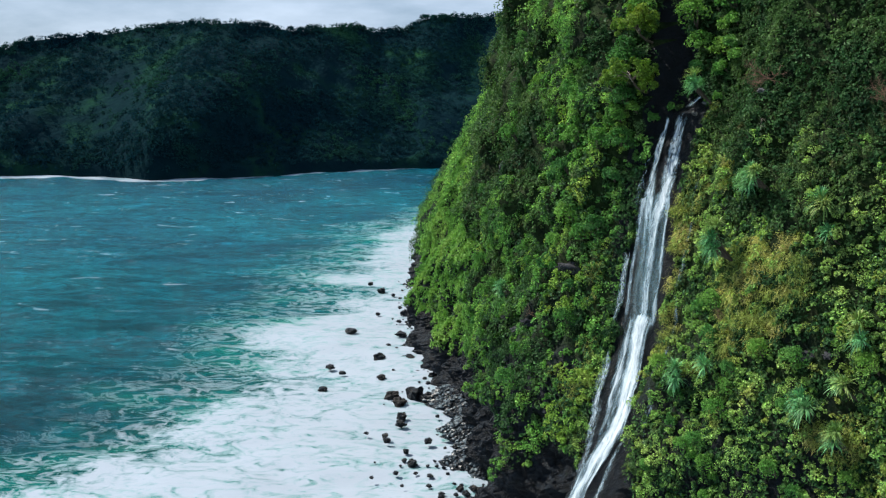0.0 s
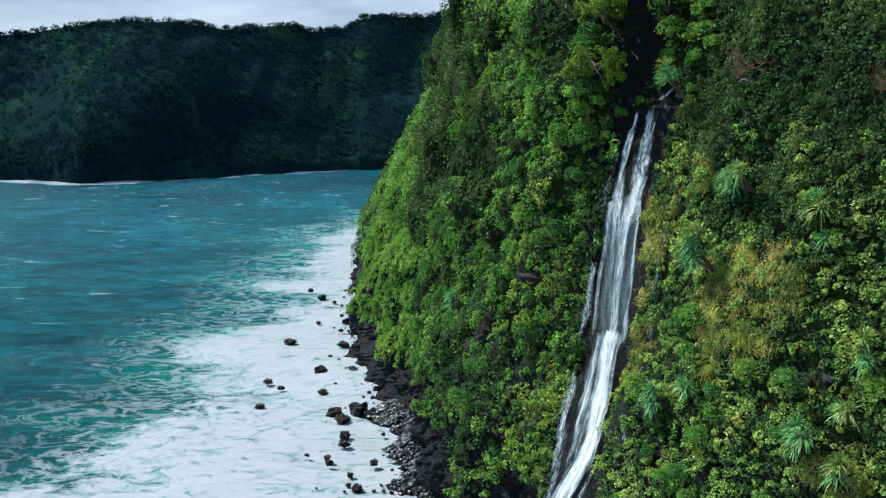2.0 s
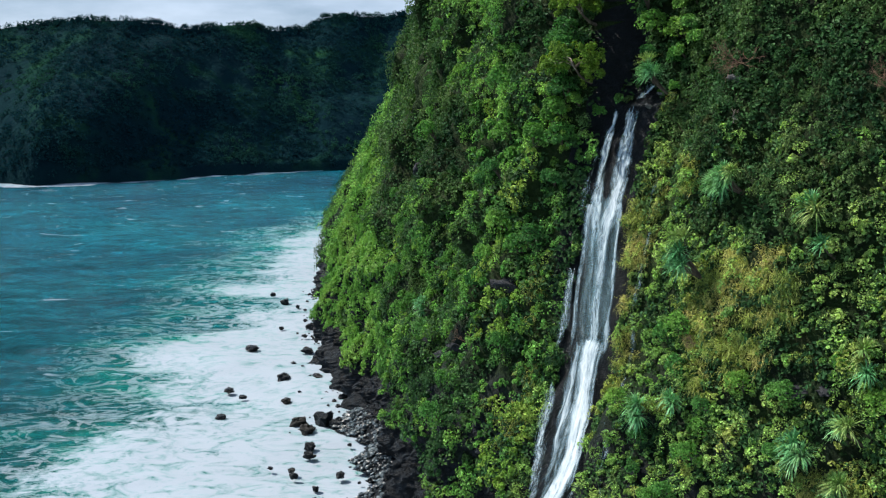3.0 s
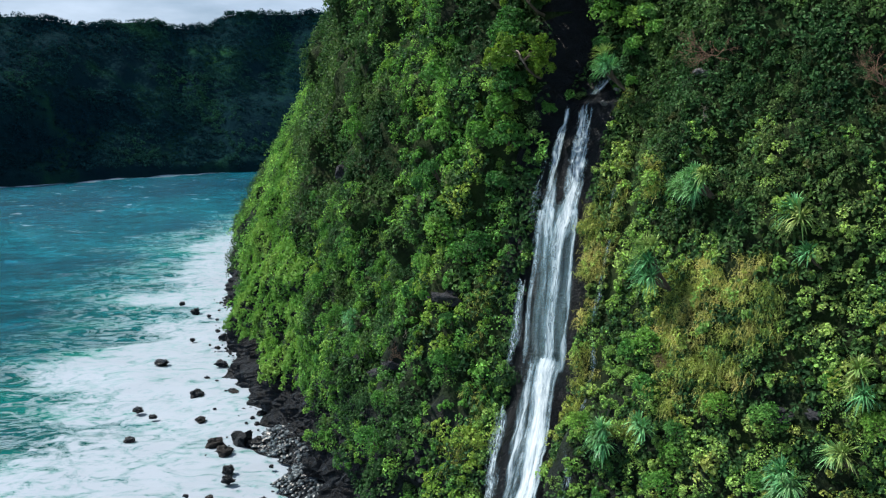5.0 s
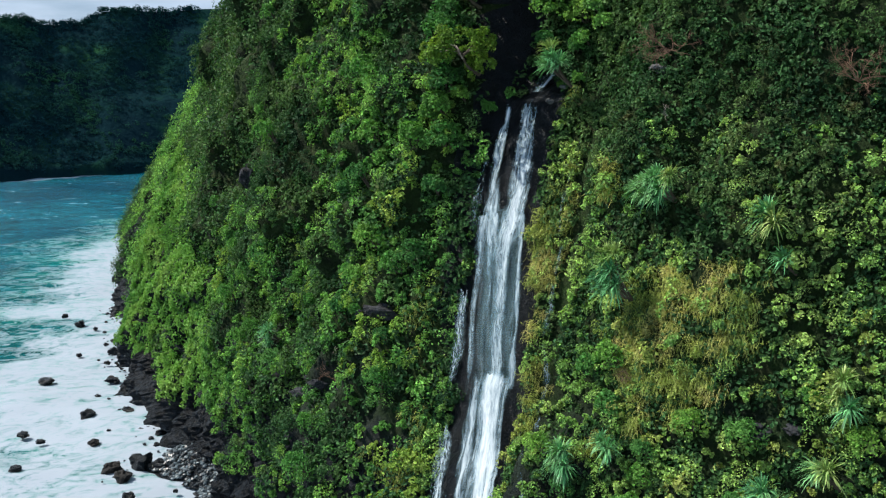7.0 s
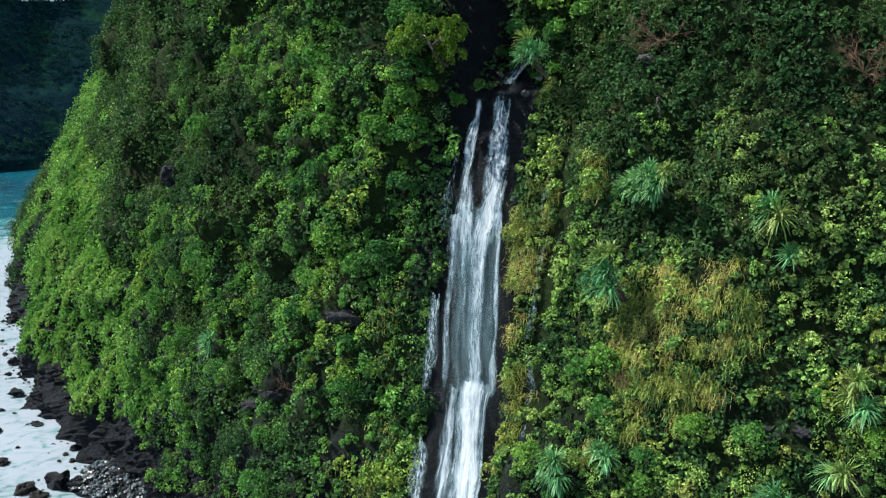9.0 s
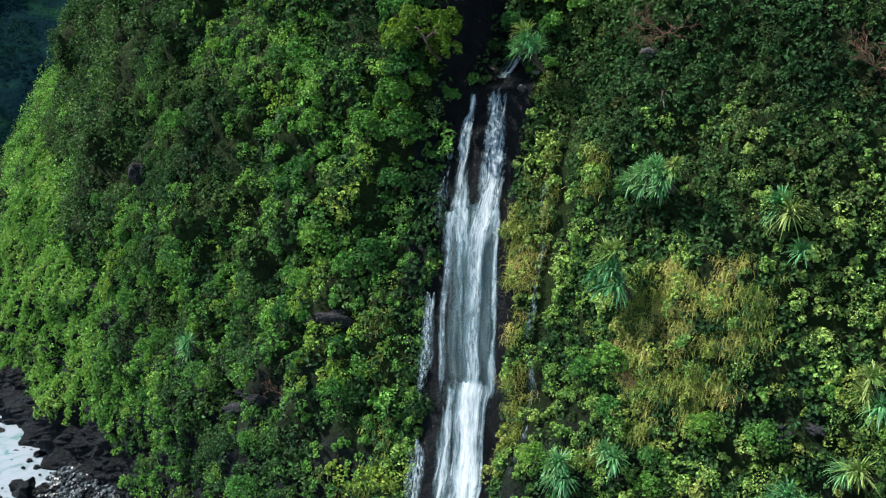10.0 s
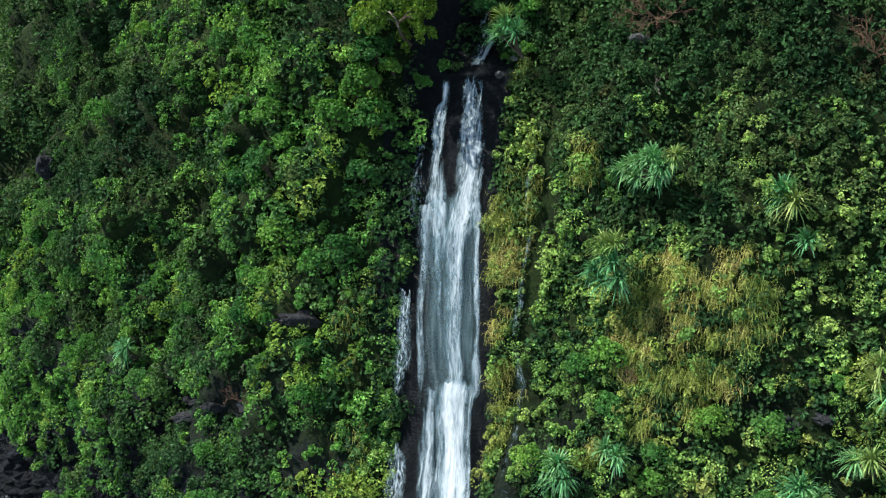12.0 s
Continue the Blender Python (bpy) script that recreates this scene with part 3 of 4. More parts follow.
def cover(name, label, y, z, r, count, length, width, material, lift=0.9):
    pt, nr = cliff_point(y, z), cliff_normal(y, z)
    ob = leaf_object(name, [clump_leaves(pt + nr * (lift * rng.uniform(-0.3, 1, len(y)) * r)[:, None], nr, r, count, length, width)], material)
    return tagged(ob, label, "shrubs", kind="stuff")


def mounds(name, label, y, z, size, material, subs, count, length, width):
    """Rounded shrubs side by side: each a mound of smaller leafy clumps standing out from the wall."""
    c, n = cliff_point(y, z), cliff_normal(y, z)
    k = len(c)
    lean = unit(n * 0.85 + np.array([0, 0, 0.5]))
    i = np.repeat(np.arange(k), subs)
    d = unit(rng.normal(size=(k * subs, 3)))
    d = np.where(((d * lean[i]).sum(-1) < -0.1)[:, None], -d, d)
    stretch = rng.uniform(0.6, 1.5, (k, 3))
    at = c[i] + n[i] * (size[i] * 0.25)[:, None] + d * stretch[i] * (size[i] * rng.uniform(0.3, 1.0, k * subs))[:, None]
    ob = leaf_object(name, [clump_leaves(at, d, size[i] * rng.uniform(0.2, 0.55, k * subs), count, length, width, 0.6, rng.uniform(0.6, 1.3, k)[i])], material)
    return tagged(ob, label, "shrubs", kind="stuff")


def spaced(y, z, gap):
    """Indices of points that keep about gap metres from one another."""
    taken, keep_i = {}, []
    for i, (a, b) in enumerate(zip(y / gap, z / gap)):
        ca, cb = int(a), int(b)
        if all((a - p) ** 2 + (b - q) ** 2 > 1 for u in (-1, 0, 1) for v in (-1, 0, 1) for p, q in taken.get((ca + u, cb + v), ())):
            taken.setdefault((ca, cb), []).append((a, b))
            keep_i.append(i)
    return np.array(keep_i)


# the wall beside the fall: small-leaved scrub
y, z = scatter(14000, 56, 90, 8, 62)
ok = ~bare(y, z)
y, z = y[ok], z[ok]
i = spaced(y, z, 0.64)
y, z = y[i], z[i]
g = grassy(y, z)
# darker leaves picked with height: the upper wall's shade put into colour
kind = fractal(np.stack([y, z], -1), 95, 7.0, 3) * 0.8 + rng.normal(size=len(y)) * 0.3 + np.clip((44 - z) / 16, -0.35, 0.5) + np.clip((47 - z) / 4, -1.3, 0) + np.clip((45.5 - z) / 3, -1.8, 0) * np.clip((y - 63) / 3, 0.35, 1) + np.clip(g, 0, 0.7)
size = 0.26 + 0.62 * rng.uniform(0, 1, len(y)) ** 1.6
keep = (g < 0.35) | (rng.uniform(0, 1, len(y)) < 0.4)
y, z, kind, size = y[keep], z[keep], kind[keep], size[keep]
for sel, mat, lab in ((kind > 1.0, scrub_yellow, "yellow-green scrub on the cliff beside the fall"), ((kind <= 1.0) & (kind > -0.3), scrub_green, "fresh green scrub on the cliff beside the fall"), ((kind <= -0.3) & (kind > -0.95), scrub_dark, "dark green and shade-darkened scrub on the cliff beside the fall"), (kind <= -0.95, leaf_dark, "shade-darkened scrub high on the cliff beside the fall")):
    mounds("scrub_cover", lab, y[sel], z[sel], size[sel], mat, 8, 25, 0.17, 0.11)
# filler leaves in the dark colour, deepening the shade between the scrub
y, z = scatter(4000, 56, 90, 8, 66)
ok = ~bare(y, z, False)
y, z = y[ok], z[ok]
cover("under_scrub", "leafy undergrowth between the scrub, darkened as gap shade", y, z, rng.uniform(0.4, 0.7, len(y)), 22, 0.28, 0.18, leaf_dark, 0.0)
y, z = scatter(4600, 60, 90, 20, 50)
ok = ~bare(y, z)
y, z = y[ok], z[ok]
g = grassy(y, z)
sel = (g > 0.25) & (rng.uniform(0, 1, len(y)) < 0.75)
pt, nr = cliff_point(y[sel], z[sel]), cliff_normal(y[sel], z[sel])
ob = mesh_object("dry_grass", *blades(pt, nr, 70, 0.6, 0.026, 0.8, 0.2), grass_dry)
tagged(ob, "yellowing long grass hanging down the cliff", "grass", kind="stuff")

# the long seaward wall: broad-leaved shrubs
y, z = scatter(16000, 88, 156, 8, 66)
ok = ~bare(y, z) & ~green_slope(y, z)
y, z = y[ok], z[ok]
i = spaced(y, z, 0.95)
y, z = y[i], z[i]
g = grassy(y, z)
low = np.clip((32 - z) / 24, 0, 1) * 0.45
# dark leaves beside the gully and high up stand in for shade there
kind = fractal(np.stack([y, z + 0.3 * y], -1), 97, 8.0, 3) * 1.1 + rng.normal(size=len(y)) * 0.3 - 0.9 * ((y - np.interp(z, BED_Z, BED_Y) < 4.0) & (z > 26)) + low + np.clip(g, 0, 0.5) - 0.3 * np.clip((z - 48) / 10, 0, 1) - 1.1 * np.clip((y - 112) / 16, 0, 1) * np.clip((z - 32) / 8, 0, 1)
size = 0.42 + 0.95 * rng.uniform(0, 1, len(y)) ** 2.2
for sel, mat, lab in ((kind > 0.8, leaf_yellow, "yellow-green shrubs and ferns on the sea cliff"), ((kind <= 0.8) & (kind > -0.3), leaf_bright, "bright green broadleaf shrubs on the sea cliff"), (kind <= -0.3, leaf_dark, "dark green and shade-darkened shrubs on the sea cliff")):
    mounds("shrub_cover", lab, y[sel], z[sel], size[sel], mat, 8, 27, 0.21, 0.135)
# undergrowth takes the dark leaf colour so gaps look shaded
y, z = scatter(3600, 88, 156, 8, 68)
ok = ~bare(y, z)
y, z = y[ok], z[ok]
cover("undergrowth", "leafy undergrowth between the shrubs, darkened as gap shade", y, z, rng.uniform(0.5, 1.0, len(y)), 22, 0.38, 0.25, leaf_dark, 0.0)
g = grassy(y, z)
sel = (g > 0.2)
pt, nr = cliff_point(y[sel], z[sel]), cliff_normal(y[sel], z[sel])
ob = mesh_object("grass_beside_fall", *blades(pt, nr, 60, 0.6, 0.032, 0.9), grass_dry)
tagged(ob, "yellow-green grass on the slope below the shrubs", "grass", kind="stuff")

# grass-green slopes low on the headland's end
y, z = scatter(9500, 142, 226, 4, 42)
ok = green_slope(y, z) & (z > rock_line(y) + fractal(np.stack([y, z], -1), 90, 6.0, 3) * 2)
ob = cover("slope_grass", "bright green grass on the headland's lower slope", y[ok], z[ok], rng.uniform(0.45, 0.9, ok.sum()), 17, 0.55, 0.24, grass_green, 0.1)
tagged(ob, category="grass")

# the far end of the cliff
y, z = scatter(5600, 154, 330, 4, 68)
ok = (z > rock_line(y) + fractal(np.stack([y, z], -1), 90, 9.0, 2) * 3) & ~(green_slope(y, z) & (rng.uniform(0, 1, len(y)) < 0.94))
y, z = y[ok], z[ok]
# more dark leaves with height, as painted shade on the upper face
kind = fractal(np.stack([y, z], -1), 99, 22.0, 3) + 0.05 - 0.3 * np.clip((z - 28) / 8, 0, 1)
r = rng.uniform(0.7, 1.9, len(y))
for sel, mat, lab in ((kind > 0.1, leaf_bright, "green shrubs on the far end of the cliff"), (kind <= 0.1, leaf_dark, "dark green and shade-darkened trees on the far end of the cliff")):
    cover("far_shrub_cover", lab, y[sel], z[sel], r[sel], 34, 0.46, 0.3, mat)

# forest on the far headland
u = np.concatenate([rng.uniform(-420, 60, 7600), rng.uniform(-420, 60, 500)])
v = np.concatenate([rng.uniform(0.012, 0.99, 7600), rng.uniform(0.96, 1.02, 500)])
pt = hill_xyz(u, v)
open_slope = (value_noise(np.stack([u, v * 150], -1), 201, 45.0) > 0.5) & (v < 0.9) & (np.arange(len(u)) % 4 > 0)
pt, v = pt[~open_slope], v[~open_slope]
nr = np.tile(np.array([[0.2, -0.8, 0.5]]), (len(pt), 1))
ridge_u = rng.uniform(-370, 55, 300)
crest = hill_xyz(ridge_u, rng.uniform(0.98, 1.0, 300))
crest = crest[value_noise(np.stack([ridge_u, ridge_u * 0], -1), 205, 18.0) > -0.35]
crown_r = rng.uniform(1.4, 3.6, len(crest))
crest[:, 2] += crown_r * 0.6 - 0.6
up = np.tile(np.array([[0.0, -0.3, 1.0]]), (len(crest), 1))
ob = leaf_object("forest", [clump_leaves(pt + np.array([0, 0, 0.6]), nr, rng.uniform(1.2, 3.0, len(pt)), 16, 1.15, 0.9, 0.2), clump_leaves(crest, up, crown_r, 75, 0.95, 0.7, 0.4)], leaf_far_hazed)
tagged(ob, "dark woodland covering the far headland, its colour blued for haze", "forest", kind="stuff")


# ---- single shrubs that stand out from the cover ----
def shrub(name, seed, size, material, label, clumps=16, count=38, leaf=0.28, limbs=3):
    """A shrub leaning out from a wall towards -x: several stems and a crown of leafy clumps."""
    lr = np.random.default_rng(seed)
    root = tagged(new(name), label, "shrub", group="shrubs on the cliff")
    d = unit(lr.normal(size=(clumps, 3)))
    d[:, 0] = -np.abs(d[:, 0])
    d[:, 2] = np.where(d[:, 2] < -0.3, -d[:, 2], d[:, 2])
    c = np.array([-0.55, 0, 0.55]) * size + d * size * lr.uniform(0.35, 0.85, (clumps, 1))
    v = clump_leaves(c, d, lr.uniform(0.3, 0.5, clumps) * size * 0.85, count, leaf, leaf * 0.65)
    mesh_object("crown", v, np.arange(len(v)).reshape(-1, 4), material, root)
    for i in range(limbs):
        end = c[i] * 0.9
        pts = np.array([[0.5, 0, -0.3], [0, 0, 0], end * 0.5 + lr.normal(size=3) * 0.08, end])
        mesh_object("stem", *tube(pts, np.array([0.07, 0.06, 0.045, 0.015]) * size), bark, root)
    return root


protos = [shrub("shrub", 300 + i, s, leaf_shrub, lab) for i, (s, lab) in enumerate(((1.3, "rounded bright green shrub leaning out from the cliff"), (1.6, "broad green shrub hanging on the cliff face"), (1.9, "large spreading green shrub on the cliff face"), (1.1, "small dense green shrub on the cliff")))]
# the four patterns themselves stand on the wall too
first = ((94.0, 44.0), (97.5, 37.0), (101.0, 48.0), (99.0, 31.0))
spots = [(0, 92.2, 49.3, 0.9), (1, 93.2, 52.0, 0.9), (0, 91.4, 47.0, 0.7), (2, 93.4, 55.5, 0.9), (3, 90.6, 46.2, 0.6), (1, 92.4, 47.6, 0.8), (0, 88.4, 50.6, 0.7), (3, 88.0, 48.9, 0.5), (1, 88.8, 52.4, 0.8), (2, 89.2, 54.6, 0.9), (0, 94.2, 58.0, 1.1), (3, 87.2, 47.9, 0.4), (3, 85.9, 48.2, 0.5), (3, 85.6, 50.5, 0.8), (0, 85.2, 52.5, 0.8), (3, 85.4, 54.5, 0.8), (3, 84.2, 51.5, 0.8), (0, 92.6, 46.0, 1.1), (1, 92.4, 43.6, 0.9), (2, 93.0, 50.5, 0.9), (0, 92.6, 40.5, 0.9), (1, 93.4, 35.5, 0.8), (1, 86.2, 52.0, 0.7), (0, 86.3, 54.0, 0.8), (1, 86.2, 56.0, 0.8), (3, 86.4, 50.2, 0.6), (0, 88.6, 57.0, 0.8), (2, 88.2, 59.5, 0.9)]
lr = np.random.default_rng(17)
while len(spots) < 170:
    yy, zz = lr.uniform(93, 190) if len(spots) < 130 else lr.uniform(58, 79), lr.uniform(16, 62 if len(spots) < 130 else 36)
    if bare(np.array([yy]), np.array([zz]))[0] or grassy(np.array([yy]), np.array([zz]))[0] > 0.2 or green_slope(np.array([yy]), np.array([zz]))[0]:
        continue
    if yy > 103 and zz > 32 and lr.uniform() < 0.85:
        continue
    spots.append((int(lr.integers(0, 4)), yy, zz, lr.uniform(0.5, 0.95) if yy > 90 else lr.uniform(0.45, 0.7)))


def wall_pose(yy, zz, scale=1.0, turn=0.0, out=0.0):
    """A pose on the cliff, local -x pointing away from the wall."""
    a, b = np.array([float(yy)]), np.array([float(zz)])
    p, n = cliff_point(a, b)[0], cliff_normal(a, b, 1.5)[0]
    rz = math.degrees(math.atan2(n[1], n[0])) - 180 + turn
    return pose(p[0] + n[0] * out, p[1] + n[1] * out, p[2], 0, 0, rz) @ Matrix.Scale(scale, 4)


for ob, (yy, zz) in zip(protos, first):
    ob.matrix_basis = wall_pose(yy, zz)
for i, yy, zz, sc in spots:
    copy_thing(protos[i], wall_pose(yy, zz, sc, lr.uniform(-35, 35)))


def small_tree(name, seed, at, size, label, material):
    """A leaning tree with bare lower limbs and a clumped crown."""
    lr = np.random.default_rng(seed)
    root = tagged(empty(name, at), label, "tree")
    lean = np.array([-0.5, -0.35, 0.8])
    top = lean * size
    mesh_object("trunk", *tube([[1.3, 1.0, -0.5], [0.6, 0.4, -0.3], [0, 0, 0.1], top * 0.6], [0.13, 0.11, 0.09, 0.05], 7), bark, root)
    for i in range(9):
        cs, ds = [], []
        d = unit(lr.normal(size=3))
        d[2] = abs(d[2]) * 0.6
        end = top * 0.5 + d * size * lr.uniform(0.55, 0.95) * np.array([1, 1, 1.1])
        start = top * lr.uniform(0.1, 0.5)
        pts = [start, start + (end - start) * 0.4 + np.array([0, 0, 0.25]), end]
        limb = mesh_object("limb", *tube(pts, [0.065, 0.045, 0.012]), dead_wood if i < 4 else bark, root)
        for _ in range(7):
            cs.append(end + lr.normal(size=3) * size * 0.24)
            ds.append(d)
        v = clump_leaves(np.array(cs), np.array(ds), lr.uniform(0.28, 0.5, len(cs)), 60, 0.22, 0.14)
        mesh_object("foliage", v, np.arange(len(v)).reshape(-1, 4), material, limb)
    return root


small_tree("tree", 41, (17.4, 89.6, 49.4), 2.1, "small yellow-green tree leaning over the gully", leaf_tree)
small_tree("tree", 43, (18.0, 91.0, 54.0), 2.0, "small leafy tree above the gully with pale limbs", leaf_tree)


# ---- screw pines: rosettes of long strap leaves ----
def rosette(lr, centre, way, count, length, width):
    """Arching strap leaves round one shoot tip, three quads each."""
    vs, fs = [], []
    for i in range(count):
        d = unit(lr.normal(size=3))
        d = unit(d + way * 0.75 + np.array([0, 0, 0.25]))
        L = length * lr.uniform(0.7, 1.15)
        side = unit(np.cross(d, np.array([0.1, 0.2, 1.0]) + lr.normal(size=3) * 0.2)) * width * 0.5
        p = [centre + d * 0.06, centre + d * L * 0.38 + np.array([0, 0, 0.05]), centre + d * L * 0.72 - np.array([0, 0, 0.05 * L]), centre + d * L * 0.96 - np.array([0, 0, 0.22 * L])]
        w = (0.8, 1.0, 0.7, 0.12)
        k = i * 8
        for q, ww in zip(p, w):
            vs += [q - side * ww, q + side * ww]
        fs += [(k, k + 1, k + 3, k + 2), (k + 2, k + 3, k + 5, k + 4), (k + 4, k + 5, k + 7, k + 6)]
    return np.array(vs), np.array(fs)


def screw_pine(at, seed, heads, length, label, yellow=(), width=0.085):
    """heads: places of the rosettes relative to the root."""
    lr = np.random.default_rng(seed)
    root = tagged(empty("screw_pine", at), label, "screw pine", group="screw pines on the cliff")
    for i, h in enumerate(heads):
        h = np.array(h, float) + np.array([0.35, 0, 0])
        stem = mesh_object("stem", *tube([[1.2, 0.3, -0.9], h * 0.45 + np.array([0.2, 0, -0.25]), h], [0.09, 0.075, 0.06], 6), bark, root)
        mesh_object("leaf_rosette", *rosette(lr, h, unit(h + np.array([-0.6, -0.3, 0.6])), 105, length * 1.22, width), leaf_strap_yellow if i in yellow else leaf_strap, stem)
    return root


screw_pine((24.2, 75.4, 42.2), 1, ((-0.7, 1.3, 0.1), (-0.8, 0.5, 0.3), (-0.9, -0.3, 0.4), (-0.9, -0.9, 0.1), (-1.0, -1.8, 0.7), (-0.6, 0.1, 0.6), (-0.8, 2.0, -0.3), (-0.9, -0.5, -0.4), (-0.8, 0.9, -0.5)), 0.85, "blue-green screw pine with one yellowing head", (4,))
screw_pine((21.6, 75.6, 36.6), 2, ((-0.8, 0.9, 0.3), (-0.9, 0.2, 1.2), (-1.0, -0.5, 0.9), (-0.9, -0.8, 0.1), (-0.7, 0.5, 1.7), (-0.9, 0.3, -0.2), (-0.6, -0.2, 1.8)), 0.95, "screw pine with pale yellow-green heads beside the trickle", (1, 4, 6))
screw_pine((27.6, 69.6, 40.6), 3, ((-0.8, 0.2, 0.5), (-0.8, -0.5, 0.2)), 1.25, "single open screw pine among dark scrub", (1,))
screw_pine((27.6, 68.4, 38.6), 4, ((-0.6, 0, 0.3),), 0.9, "small blue-green screw pine in the scrub")
screw_pine((20.8, 75.0, 27.2), 5, ((-0.6, 0, 0.4), (-0.6, -0.8, 0.3)), 0.9, "small screw pine low on the wall by the fall")
screw_pine((21.9, 84.9, 48.9), 6, ((-0.6, 0.5, 0.4), (-0.8, -0.3, 0.8), (-0.7, 0.1, 1.3), (-0.6, -0.9, 0.4)), 1.0, "screw pine at the lip of the gully", (2,))
screw_pine((27.4, 64.3, 24.8), 7, ((-0.7, 0.4, 0.6), (-0.9, -0.4, 0.9), (-0.8, 0.0, 0.1)), 1.0, "pale yellow screw pine low on the wall", (0, 1))
screw_pine((28.6, 64.6, 32.0), 8, ((-0.7, 0.3, 0.5), (-0.8, -0.6, 0.2), (-0.8, 0.0, 1.4)), 1.0, "yellow-tinged screw pine halfway up the wall", (0, 2))
screw_pine((25.9, 66.8, 26.5), 9, ((-0.7, 0.6, 0.3), (-0.9, -0.2, 0.8), (-0.8, -0.9, 0.4), (-0.7, 0.2, -0.4)), 1.1, "wide blue-green screw pine low on the wall")
screw_pine((27.8, 64.7, 28.4), 10, ((-0.7, 0.4, 0.3), (-0.8, -0.4, 0.6)), 1.0, "blue-green screw pine above a pale one", (1,))
screw_pine((7.4, 114.2, 26.0), 11, ((-0.7, 0.4, 0.3), (-0.8, -0.5, 0.5), (-0.7, 0.1, -0.5)), 1.0, "grey-green screw pine on the seaward wall")
screw_pine((19.4, 77.4, 26.2), 12, ((-0.7, 0.4, 0.2), (-0.8, -0.5, 0.4), (-0.7, 0.0, -0.5), (-0.8, -0.9, -0.3)), 1.0, "green screw pine near the foot of the trickle")


# ---- dead branches ----
def branching(lr, start, way, length, radius, depth):
    """Forking tapered twigs as a list of tubes."""
    end = start + way * length
    mid = (start + end) / 2 + lr.normal(size=3) * length * 0.09
    out = [tube([start, mid, end], [radius, radius * 0.8, radius * 0.5], 4)]
    if depth:
        for _ in range(3):
            out += branching(lr, start + (end - start) * lr.uniform(0.45, 1.0), unit(way + lr.normal(size=3) * 0.55), length * lr.uniform(0.5, 0.8), radius * 0.55, depth - 1)
    return out


def dead_shrub(at, seed, size, label, material, stems=5, depth=4):
    lr = np.random.default_rng(seed)
    root = tagged(empty("dead_shrub", at), label, "dead shrub")
    for _ in range(stems):
        way = unit(np.array([-0.6, 0.0, 0.5]) + lr.normal(size=3) * 0.7)
        mesh_object("branch", *joined(branching(lr, np.array([0.2, 0, 0]), way, size * lr.uniform(0.4, 0.7), 0.017 * size, depth)), material, root)
    return root


dead_shrub((25.0, 76.6, 49.9), 3, 1.9, "dead reddish-brown shrub on the dark upper wall", dead_twigs, 8)
dead_shrub((30.4, 67.6, 48.0), 4, 1.9, "bare grey-brown shrub high on the wall", dead_twigs, 8)
dead_shrub((24.6, 76.0, 46.2), 5, 1.0, "small bare grey twigs in the scrub", dead_wood, 2, 2)
dead_shrub((9.4, 96.6, 29.0), 6, 1.3, "bleached dead branch standing out of the shrubs", dead_wood, 1, 2)
dead_shrub((9.2, 97.2, 26.4), 7, 1.2, "dead brown twigs over a bare ledge", dead_twigs, 5)
dead_shrub((21.9, 74.4, 31.5), 8, 1.1, "dead brown twigs hanging below the grass", dead_twigs, 5)

# ---- waterfall ----
def fall_material(name, thin=False):
    k = Mat(name)
    across = k.n.new("ShaderNodeAttribute")
    across.attribute_name = "across"
    dense = k.n.new("ShaderNodeAttribute")
    dense.attribute_name = "dense"
    flow = k.n.new("ShaderNodeAttribute")
    flow.attribute_name = "flow"
    k.here = flow.outputs["Vector"]
    fine = k.noise(1.0, 5.0, 0.6, (0.0, 4.0, 0.35), 0.3)
    column = k.noise(1.0, 3.0, 0.5, (0.0, 2.5, 0.05), 0.0)
    lacy = k.noise(1.0, 6.0, 0.74, (0.0, 6.5, 1.7), 1.5) if thin else k.noise(1.0, 6.0, 0.72, (0.0, 4.6, 0.9), 1.1)
    sep = k.n.new("ShaderNodeSeparateXYZ")
    k.link(k.geo.outputs["Position"], sep.inputs[0])
    high = k.math("MULTIPLY", k.math("SUBTRACT", sep.outputs["Z"], -100.0 if thin else 34.0), 0.1, True)
    smooth = k.math("ADD", k.math("MULTIPLY", fine, 0.28), k.math("MULTIPLY", column, 0.36))
    free = k.math("ADD", smooth, k.math("MULTIPLY", lacy, 0.36))
    broken = k.math("ADD", k.math("MULTIPLY", smooth, 0.55), k.math("MULTIPLY", lacy, 0.65))
    streak = k.math("ADD", k.math("MULTIPLY", free, k.math("SUBTRACT", 1.0, high)), k.math("MULTIPLY", broken, high))
    streak = k.math("ADD", k.math("MULTIPLY", k.math("SUBTRACT", streak, 0.5), 2.3 if thin else 1.7), 0.52)
    rim = k.math("MULTIPLY", k.math("POWER", across.outputs["Fac"], 2.2), 0.34)
    a = k.math("SUBTRACT", k.math("ADD", streak, k.math("SUBTRACT", dense.outputs["Fac"], 0.5)), rim)
    fac = k.ramp(a, (0.40, 0.0), (0.54, 0.24), (0.72, 0.68), (0.92, 0.95))
    col = k.ramp(a, (0.46, (0.18, 0.34, 0.42)), (0.64, (0.42, 0.54, 0.62)), (0.86, (0.64, 0.71, 0.76)))
    d = k.principled(col, 0.45, 0.4, k.bump(lacy, 0.25, 0.2))
    t = k.n.new("ShaderNodeBsdfTransparent")
    return k.done(k.shader_mix(fac, t.outputs[0], d))


